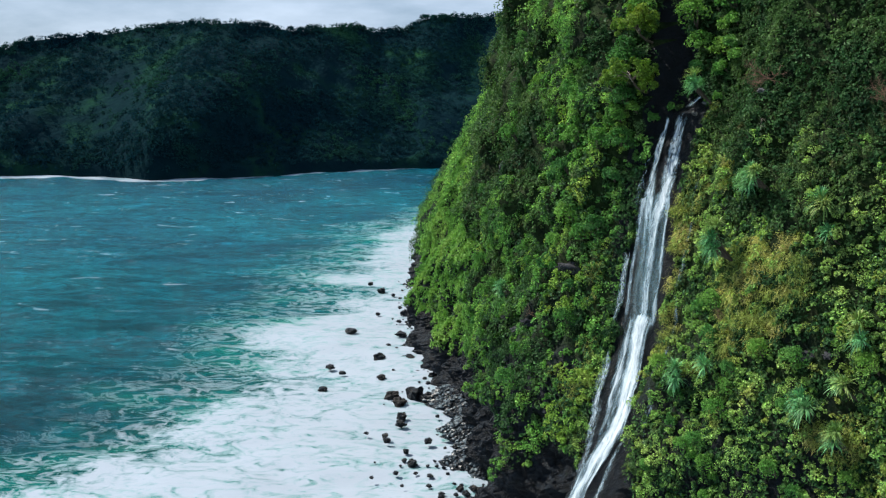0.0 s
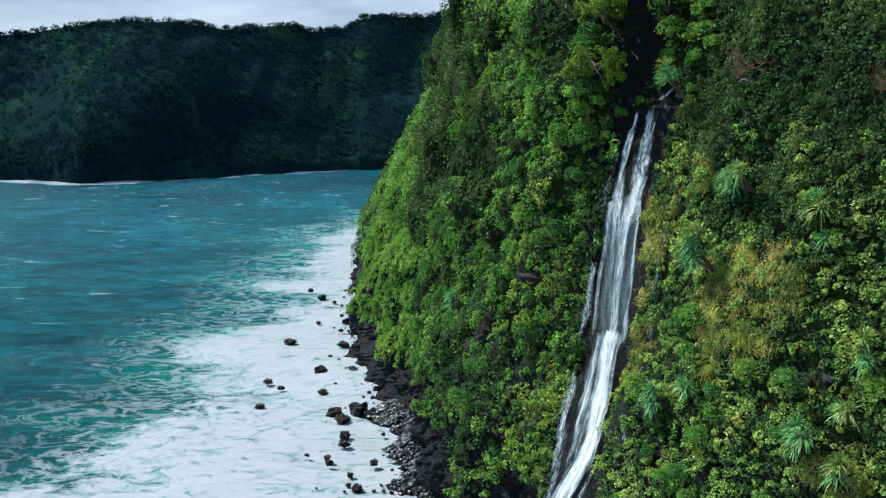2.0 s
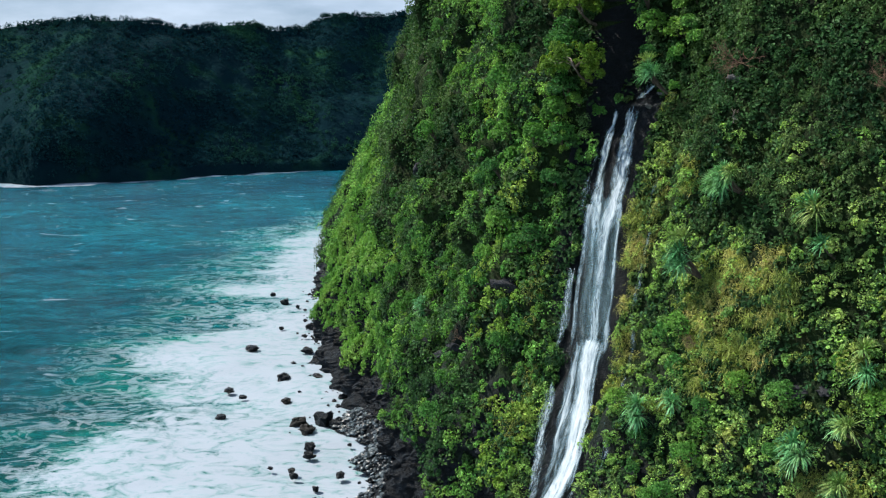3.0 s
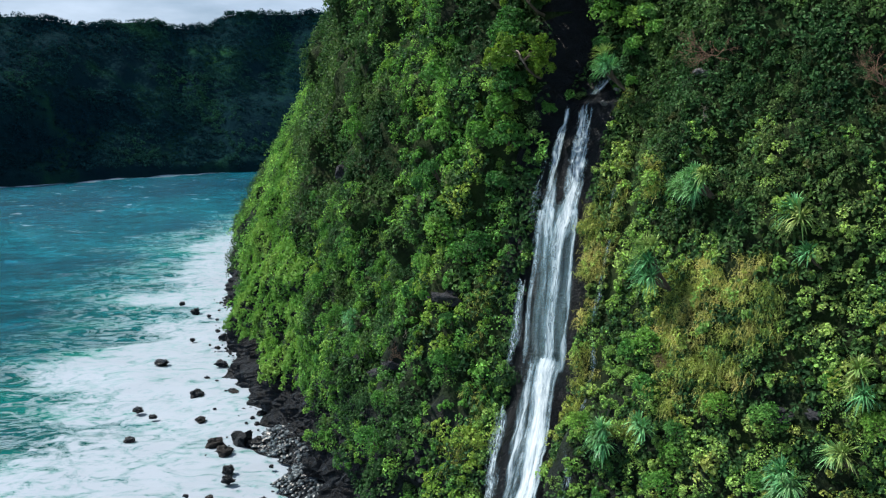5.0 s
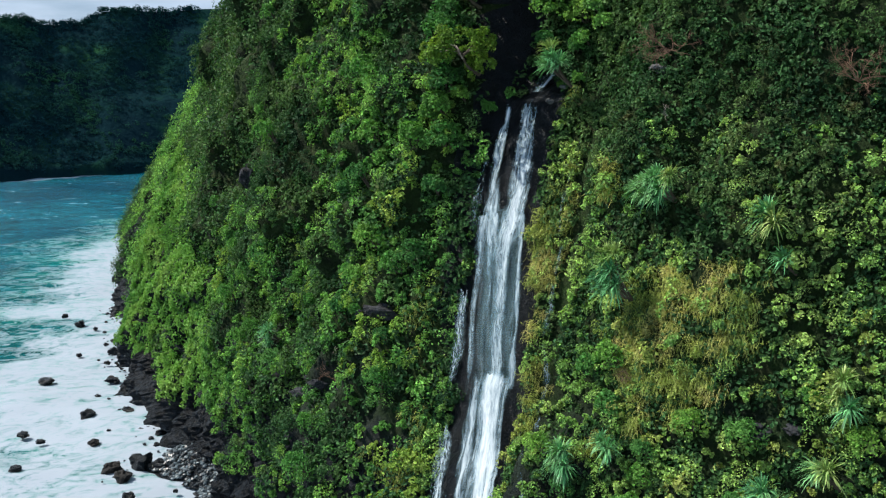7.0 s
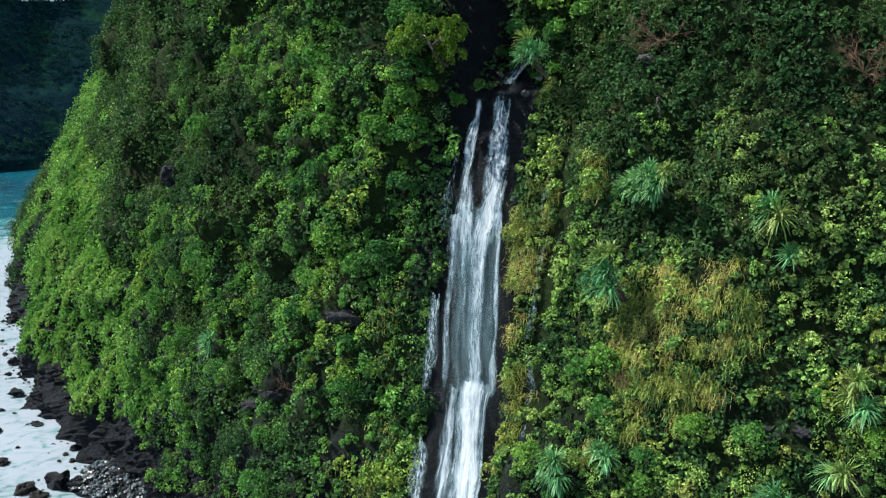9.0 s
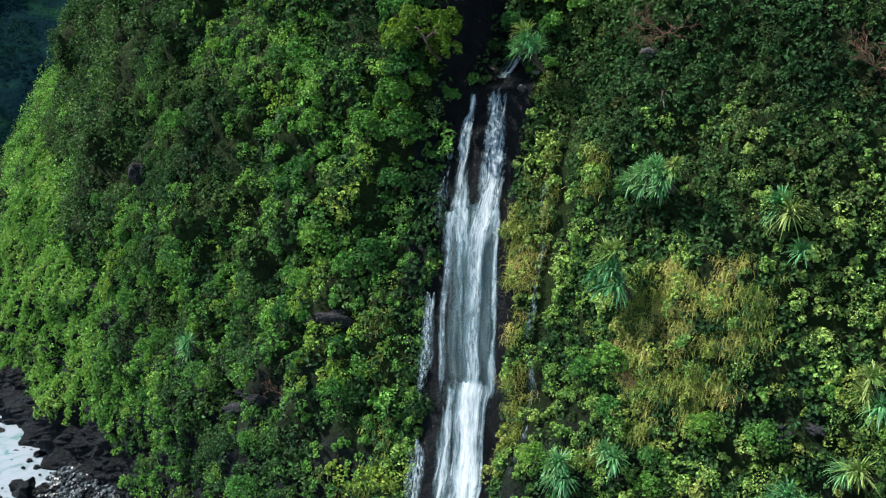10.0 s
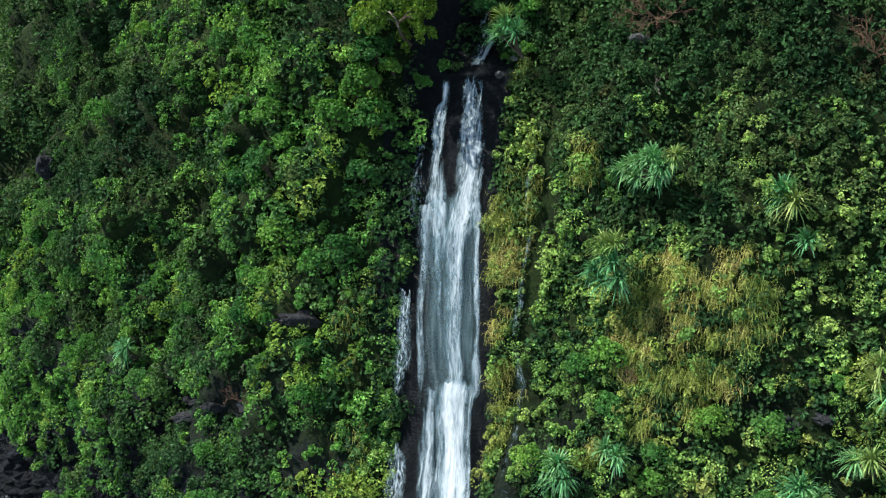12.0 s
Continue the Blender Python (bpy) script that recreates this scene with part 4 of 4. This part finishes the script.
def veil_material():
    """The thin sheet behind the strands: a film of blue-grey water."""
    k = Mat("veil_water")
    flow = k.n.new("ShaderNodeAttribute")
    flow.attribute_name = "flow"
    across = k.n.new("ShaderNodeAttribute")
    across.attribute_name = "across"
    dense = k.n.new("ShaderNodeAttribute")
    dense.attribute_name = "dense"
    k.here = flow.outputs["Vector"]
    streak = k.math("ADD", k.math("MULTIPLY", k.noise(1.0, 5.0, 0.6, (0.0, 5.0, 0.25), 0.3), 0.6), k.math("MULTIPLY", k.noise(1.0, 6.0, 0.7, (0.0, 4.0, 1.0), 1.0), 0.4))
    fac = k.math("MULTIPLY", k.ramp(streak, (0.32, 0.30), (0.5, 0.52), (0.66, 0.85)), k.math("MULTIPLY", dense.outputs["Fac"], k.ramp(across.outputs["Fac"], (0.6, 1.0), (1.0, 0.0))))
    col = k.ramp(streak, (0.36, (0.09, 0.18, 0.22)), (0.54, (0.18, 0.31, 0.36)), (0.68, (0.46, 0.57, 0.63)))
    t = k.n.new("ShaderNodeBsdfTransparent")
    return k.done(k.shader_mix(fac, t.outputs[0], k.principled(col, 0.35, 0.4)))


veil_water = veil_material()
white_water = fall_material("white_water")
thin_water = fall_material("thin_water", True)
waterfall = tagged(empty("waterfall", (0, 0, 0)), "tall white waterfall streaming over black wet rock", "waterfall")


def stream(name, z_top, z_low, mid, half, dense, lift, seed, label="", material=white_water, torn=0.16):
    """A veil of water between two heights. mid and half: (height, metres) pairs, sideways from the bed's middle line."""
    n = max(int((z_top - z_low) / 0.16), 12)
    zz = np.linspace(z_low, z_top, n)
    uu = np.linspace(-1, 1, 25)
    gz, gu = np.meshgrid(zz, uu, indexing="ij")
    ragged = value_noise(np.stack([gu.ravel() * 3, gu.ravel() * 0], -1), seed + 5, 1.0).reshape(gu.shape)
    gz = gz - torn * (ragged + 1) * np.clip((gz - z_top + 1.5) / 1.5, 0, 1) ** 2
    mz, mv = np.array(mid).T
    hz, hv2 = np.array(half).T
    yy = np.interp(gz, BED_Z, BED_Y) + np.interp(gz, mz, mv) + np.interp(gz, hz, hv2) * gu
    yy = yy + 0.07 * value_noise(np.stack([gz.ravel() * 0.7, gu.ravel() * 1.5], -1), seed, 1.0).reshape(yy.shape)
    fold = 0.10 * value_noise(np.stack([yy.ravel() * 2.2, gz.ravel() * 0.25], -1), seed + 1, 0.9).reshape(yy.shape)
    step = 0.06 * np.sin(gz * 1.3 + 2 * value_noise(np.stack([yy.ravel(), gz.ravel() * 0.2], -1), seed + 2, 1.5).reshape(yy.shape))
    xx = np.minimum(bed_x(yy, gz) + 0.15, cliff_x(yy.ravel(), gz.ravel()).reshape(yy.shape) - 0.10) - (lift if isinstance(lift, float) else np.interp(gz, *np.array(lift).T)) + np.minimum(fold, 0.1) + step * 0.5
    ob = mesh_object(name, np.stack([xx.ravel(), yy.ravel(), gz.ravel()], -1), grid_faces(n, len(uu)), material, waterfall, smooth=True)
    for key, val in (("across", np.abs(gu)), ("dense", np.interp(gz, *np.array(dense).T))):
        att = ob.data.attributes.new(key, "FLOAT", "POINT")
        att.data.foreach_set("value", val.ravel().astype(np.float32))
    side = np.interp(gz, hz, hv2) * gu + np.interp(gz, mz, mv) * 0.5 + seed * 3.7
    att = ob.data.attributes.new("flow", "FLOAT_VECTOR", "POINT")
    att.data.foreach_set("vector", np.stack([0 * gz.ravel(), side.ravel(), gz.ravel()], -1).astype(np.float32).ravel())
    if label:
        tagged(ob, label)
    return ob


stream("main_stream", 47.2, 28.8, ((28.8, -0.7), (32.5, -0.83), (37, -0.95), (39, -1.25), (40.3, -1.4), (41.9, -1.2), (44.2, -0.86), (47.2, -0.15)), ((28.8, 0.75), (32.5, 0.55), (36, 0.6), (38, 0.85), (39.4, 1.0), (40.3, 0.85), (44.2, 0.78), (47.2, 0.66)), ((28.8, 0.60), (33, 0.60), (37, 0.64), (39.5, 0.72), (42, 0.66), (46.6, 0.62), (47.2, 0.45)), ((28.8, 0.35), (38.0, 0.42), (39.6, 0.2), (47, 0.2)), 1, torn=0.5)
stream("right_strand", 40.4, 28.6, ((28.6, -1.9), (30.3, -2.0), (32.7, -2.18), (40.4, -2.1)), ((28.6, 0.35), (30.3, 0.3), (33, 0.26), (40.4, 0.3)), ((28.6, 0.40), (30, 0.60), (33, 0.52), (37, 0.58), (39.6, 0.58), (40.4, 0.3)), 0.34, 17)
stream("left_stream", 46.9, 39.0, ((39, 0.60), (40.2, 0.55), (41.8, 0.81), (43.7, 1.22), (45, 1.31), (45.6, 1.11), (46.9, 1.41)), ((39, 1.0), (40.2, 0.75), (41.8, 0.56), (43.7, 0.48), (45, 0.42), (45.6, 0.2), (46.9, 0.28)), ((39, 0.50), (40, 0.64), (41.5, 0.58), (45, 0.64), (46.4, 0.70), (46.9, 0.5)), 0.15, 11)
stream("side_veil", 44.0, 38.6, ((38.6, 1.9), (41, 1.95), (44, 2.0)), ((38.6, 0.5), (41, 0.45), (44, 0.25)), ((38.6, 0.36), (40, 0.48), (43.6, 0.46), (44, 0.3)), 0.08, 13, "", thin_water)
stream("ledge_fan", 40.2, 35.0, ((35, 0.5), (37, 0.57), (39.2, 0.56), (40.2, 0.44)), ((35, 1.35), (37, 1.38), (39.2, 1.26), (40.2, 0.9)), ((35, 0.34), (37, 0.50), (38.6, 0.62), (39.6, 0.66), (40.2, 0.3)), 0.22, 14, torn=0.6)
stream("left_strand", 39.4, 27.6, ((27.6, 1.3), (32.3, 1.22), (37.2, 1.07), (39.4, 1.1)), ((27.6, 0.3), (32, 0.24), (39.4, 0.28)), ((27.6, 0.30), (29, 0.50), (33, 0.60), (36, 0.52), (38, 0.60), (39.4, 0.34)), 0.36, 15)
stream("inner_strand", 39.6, 33.0, ((33, 0.1), (39.6, 0.15)), ((33, 0.2), (39.6, 0.26)), ((33, 0.30), (36, 0.54), (39, 0.62), (39.6, 0.3)), 0.32, 16)
stream("back_veil", 40.8, 27.6, ((27.6, -0.35), (32, -0.45), (38, -0.45), (40.8, -0.3)), ((27.6, 1.75), (32, 1.8), (38, 1.8), (40.8, 1.5)), ((27.6, 0.0), (28.8, 0.30), (32, 0.50), (37, 0.48), (39.6, 0.38), (40.8, 0.0)), 0.12, 21, "", veil_water, 0.6)
stream("lower_stream", 29.7, 1.0, ((1, 0.0), (8, 0.0), (15, -0.1), (16.9, -0.45), (18.9, -0.95), (21, -1.3), (23.5, -1.15), (26.4, -0.95), (28, -0.9), (29.7, -0.9)), ((1, 0.9), (8, 0.8), (15, 0.78), (18.9, 0.95), (21, 0.98), (23.5, 0.92), (26.4, 1.0), (28, 1.1), (29.0, 1.3), (29.7, 1.35)), ((1, 0.70), (18, 0.74), (24, 0.76), (27, 0.70), (28.6, 0.68), (29.2, 0.62), (29.7, 0.25)), ((1, 0.35), (24, 0.38), (27, 0.42), (28.6, 0.5), (29.7, 0.3)), 31, torn=0.45)
stream("lower_lace", 29.3, 18.0, ((18, 0.4), (23.4, 0.45), (26.3, 0.55), (28, 0.55), (29.3, 0.4)), ((18, 0.5), (20, 0.75), (23.4, 1.0), (26.3, 1.0), (28, 0.9), (29.3, 0.7)), ((18, 0.34), (20, 0.54), (24, 0.62), (27, 0.58), (28.6, 0.52), (29.3, 0.28)), 0.18, 33, torn=0.5)
stream("side_strand", 34.7, 27.3, ((27.3, 2.7), (29.2, 2.76), (30.5, 2.4), (32.4, 2.3), (34.7, 2.15)), ((27.3, 0.4), (29.2, 0.65), (32.4, 0.62), (34.7, 0.5)), ((27.3, 0.2), (28.5, 0.44), (30.5, 0.54), (33.6, 0.54), (34.4, 0.46), (34.7, 0.25)), 0.25, 41, "thin broken side strand", thin_water, 0.5)
stream("low_side_strand", 25.7, 14.0, ((14, 0.7), (17.8, 1.1), (19.8, 1.9), (22.8, 2.5), (25.7, 2.7)), ((14, 0.4), (17.8, 0.5), (19.8, 0.75), (22.8, 0.85), (25.7, 0.7)), ((14, 0.40), (17, 0.48), (20, 0.52), (24, 0.52), (25.2, 0.44), (25.7, 0.25)), 0.25, 43, "thin broken side strand low down", thin_water, 0.6)
stream("lower_strand", 20.0, 1.0, ((1, -2.2), (12, -1.6), (20, -2.3)), ((1, 0.6), (12, 0.4), (20, 0.28)), ((1, 0.56), (18, 0.52), (20, 0.36)), 0.2, 51, "thin strand over black rock", thin_water)
stream("trickle", 45.0, 20.0, ((20, -5.4), (22, -4.9), (24, -5.1), (26, -4.4), (28, -4.3), (30, -4.6), (32, -4.2), (34, -4.6), (36, -4.7), (38, -5.1), (41, -4.8), (45, -4.9)), ((20, 0.3), (29, 0.38), (33, 0.26), (45, 0.2)), ((20, 0.36), (23, 0.46), (25, 0.28), (27, 0.44), (28, 0.32), (30, 0.50), (32, 0.30), (34, 0.47), (36, 0.32), (37.5, 0.45), (39, 0.30), (41, 0.42), (43, 0.30), (45, 0.26)), 0.25, 61, "thin trickle beside the fall", thin_water)
stream("upper_cascade", 53.0, 47.7, ((47.7, 0.0), (49.1, 0.25), (50.2, 0.4), (53, 0.5)), ((47.7, 0.6), (49.1, 0.75), (51.4, 0.6), (53, 0.4)), ((47.7, 0.56), (49, 0.54), (51, 0.58), (52.4, 0.48), (53, 0.3)), 0.15, 71, "shaded upper cascade in the gully")
stream("upper_strand", 50.3, 48.0, ((48, -0.26), (50.3, -0.25)), ((48, 0.18), (50.3, 0.36)), ((48, 0.6), (49.6, 0.72), (50.3, 0.4)), 0.3, 73, "white strand beside the upper cascade")

# ---- rocks ----
def rock_mesh(seed, flat=0.75, subdiv=3, rough=0.42):
    """A broken boulder of about one metre radius, resting on z = -0.35."""
    bm = bmesh.new()
    bmesh.ops.create_icosphere(bm, subdivisions=subdiv, radius=1.0)
    lr = np.random.default_rng(seed)
    cuts = unit(lr.normal(size=(9, 3)))
    depth = lr.uniform(0.55, 0.85, 9)
    for v in bm.verts:
        p = np.array(v.co)
        for n, d in zip(cuts, depth):
            over = p @ n - d
            if over > 0:
                p = p - n * over * 0.85
        p = p * (1 + rough * noise.fractal(Vector(p) * 1.9 + Vector((seed * 3.1, 0, 0)), 1.0, 2.0, 4))
        p[2] *= flat
        v.co = p
    me = bpy.data.meshes.new("boulder")
    bm.to_mesh(me)
    bm.free()
    return me


rock_shapes = [rock_mesh(i, f) for i, f in enumerate((0.8, 0.7, 0.55, 0.9, 0.4, 0.65))]
BOULDERS = ((-4.4, 155.0, 1.85, 3), (-2.4, 153.4, 1.25, 0), (-8.4, 154.6, 1.35, 1), (-7.0, 151.2, 1.15, 0), (-6.3, 144.2, 0.85, 3), (-6.2, 141.2, 0.8, 1), (-12.0, 179.0, 1.4, 1), (-19.4, 200.4, 1.5, 4), (-20.6, 172.6, 0.9, 2), (-17.9, 168.8, 0.65, 2), (-20.1, 158.8, 0.9, 4), (-10.7, 166.0, 0.9, 2), (-8.7, 197.8, 1.2, 4), (-15.6, 244.6, 1.1, 0), (-19.3, 255.2, 0.75, 1), (-8.4, 218.2, 1.3, 5), (-6.4, 210.2, 1.0, 1), (-14.7, 217.8, 0.7, 2), (-8.4, 252.7, 1.1, 0), (-5.4, 183.5, 0.8, 1), (-2.1, 133.6, 0.75, 2), (-1.8, 166.9, 0.95, 1), (-6.2, 179.6, 1.0, 5))
SURF_ROCKS = ((-7.9, 133.9, 0.62), (-11.1, 137.0, 0.4), (-5.0, 129.2, 0.52), (-6.1, 121.5, 0.42), (-1.7, 117.2, 0.42), (-4.0, 124.5, 0.75), (-10.7, 188.9, 0.55), (-8.1, 197.5, 0.85), (-10.6, 166.3, 0.6), (-12.5, 240.0, 0.6), (-10.6, 236.0, 0.5))
BOULDERS += tuple((bx, by, size, 1 + i % 3) for i, (bx, by, size) in enumerate(SURF_ROCKS))
for i, (bx, by, size, shape) in enumerate(BOULDERS):
    brown = i in (2, 3, 11)
    me = rock_shapes[shape].copy()
    me.materials.append(rock_brown if brown else rock_wet if i % 3 else rock_black)
    ob = new("boulder", me)
    ob.matrix_basis = pose(bx, by, size * 0.12, 0, 0, 57 * i) @ Matrix.Scale(size, 4)
    tagged(ob, "brown wave-washed boulder in the surf" if brown else "big black boulder at the edge of the surf" if size > 1.4 else "black wet boulder standing in white surf", "boulder", group="boulders in the surf")
small_shapes = []
for i in range(5):
    me = rock_mesh(20 + i, (0.7, 0.5, 0.85, 0.6, 0.75)[i], 2)
    me.materials.append((rock_wet, rock_black, rock_brown, rock_wet, rock_black)[i])
    small_shapes.append(me)
lr = np.random.default_rng(5)
for i in range(290):
    by = lr.uniform(104, 262) if i < 210 else lr.uniform(100, 134)
    bx = foot_x(by) + 0.4 - abs(lr.normal()) * (2.6 if by > 160 else 4.6)
    size = min(0.15 + lr.exponential(0.16), 0.85)
    ob = new("rock", small_shapes[int(lr.integers(0, 5))])
    ob.matrix_basis = pose(bx, by, size * 0.15, 0, 0, lr.uniform(0, 360)) @ Matrix.Scale(size, 4)
    tagged(ob, "dark rock awash at the foot of the cliff", "rock", group="rocks at the foot of the cliff")

# pale broken stone beside the lip of the fall, and bare ledges
for at, size, sh in (((21.9, 86.0, 47.1), 0.34, 2), ((22.6, 85.4, 48.0), 0.26, 4), ((25.3, 78.0, 48.9), 0.6, 4)):
    me = rock_shapes[sh].copy()
    me.materials.append(rock_pale)
    ob = new("rock", me)
    ob.matrix_basis = pose(*at, 10, 20, 40) @ Matrix.Scale(size, 4)
    tagged(ob, "pale broken rock bedded in the cliff", "rock")

for i, (yy, zz, size, tall) in enumerate(((94.2, 32.0, 1.5, 0.5), (95.6, 31.7, 1.0, 0.6), (99.4, 25.2, 1.3, 0.8), (101.2, 24.8, 1.0, 0.7), (104.6, 23.2, 1.5, 0.7), (106.4, 23.8, 1.1, 0.6), (148.2, 38.0, 1.6, 1.3), (68.4, 30.0, 1.4, 0.4), (66.8, 30.4, 1.0, 0.5))):
    me = rock_shapes[i % 6].copy()
    me.materials.append(rock_ledge)
    ob = new("outcrop", me)
    ob.matrix_basis = wall_pose(yy, zz, 1.0, 15 * i, -0.25) @ Matrix.Diagonal((size * 0.7, size, size * tall, 1))
    tagged(ob, "dark lava outcrop bare between the shrubs", "rock outcrop", group="outcrops on the cliff")

# ---- cobble bank at the foot of the cliff ----
BANK_Y, BANK_W = [114, 120, 124, 131, 139, 148, 156, 160], [2.0, 2.6, 3.2, 5.0, 5.2, 5.0, 4.0, 1.5]


def bank_height(x, y):
    x, y = np.atleast_1d(x), np.atleast_1d(y)
    inner = np.array([foot_x(v) for v in y])
    wide = np.interp(y, BANK_Y, BANK_W)
    t = np.clip((x - (inner - wide)) / wide, 0, 1)
    ends = np.clip((y - 113) / 14, 0, 1) * np.clip((161 - y) / 5, 0, 1)
    return -0.6 + (0.45 + 2.2 * t) * ends


by = np.arange(112, 163, 0.8)
bu = np.linspace(0, 1, 14)
rows = []
for v in by:
    inner = foot_x(v) + 1.2
    xs = inner - (np.interp(v, BANK_Y, BANK_W) + 1.6) * (1 - bu)
    rows.append(np.stack([xs, np.full_like(xs, v), bank_height(xs, np.full_like(xs, v))], -1))
bank = mesh_object("cobble_bank", np.concatenate(rows), grid_faces(len(by), len(bu))[:, ::-1], rock_wet, smooth=True)
tagged(bank, "bank of grey cobbles against the cliff", "beach", kind="structure")
stone_shapes = []
for i in range(6):
    me = rock_mesh(40 + i, 0.7, 1, 0.15)
    me.materials.append(cobble)
    stone_shapes.append(me)
lr = np.random.default_rng(9)
extra_v, extra_f, base = [], [], 0
for i in range(1900):
    sy_ = lr.uniform(129, 159) if i % 4 else lr.uniform(115, 130)
    sx_ = foot_x(sy_) + 0.6 - (np.interp(sy_, BANK_Y, BANK_W) + 0.9) * lr.uniform(0, 1)
    h = float(bank_height(np.array([sx_]), np.array([sy_]))[0])
    if h < -0.1:
        continue
    size = lr.uniform(0.2, 0.42)
    m = pose(sx_, sy_, h + size * 0.25, lr.uniform(-25, 25), lr.uniform(-25, 25), lr.uniform(0, 360)) @ Matrix.Diagonal((size * lr.uniform(0.9, 1.4), size, size, 1))
    if i < 300:
        ob = new("stone", stone_shapes[i % 6])
        ob.parent = bank
        ob.matrix_basis = m
    else:
        me = stone_shapes[i % 6]
        co = np.array([m @ v.co for v in me.vertices])
        fc = np.array([tuple(p.vertices) for p in me.polygons])
        extra_v.append(co)
        extra_f.append(fc + base)
        base += len(co)
more = mesh_object("stones", np.concatenate(extra_v), np.concatenate(extra_f), cobble, bank)
tagged(more, kind="stuff")
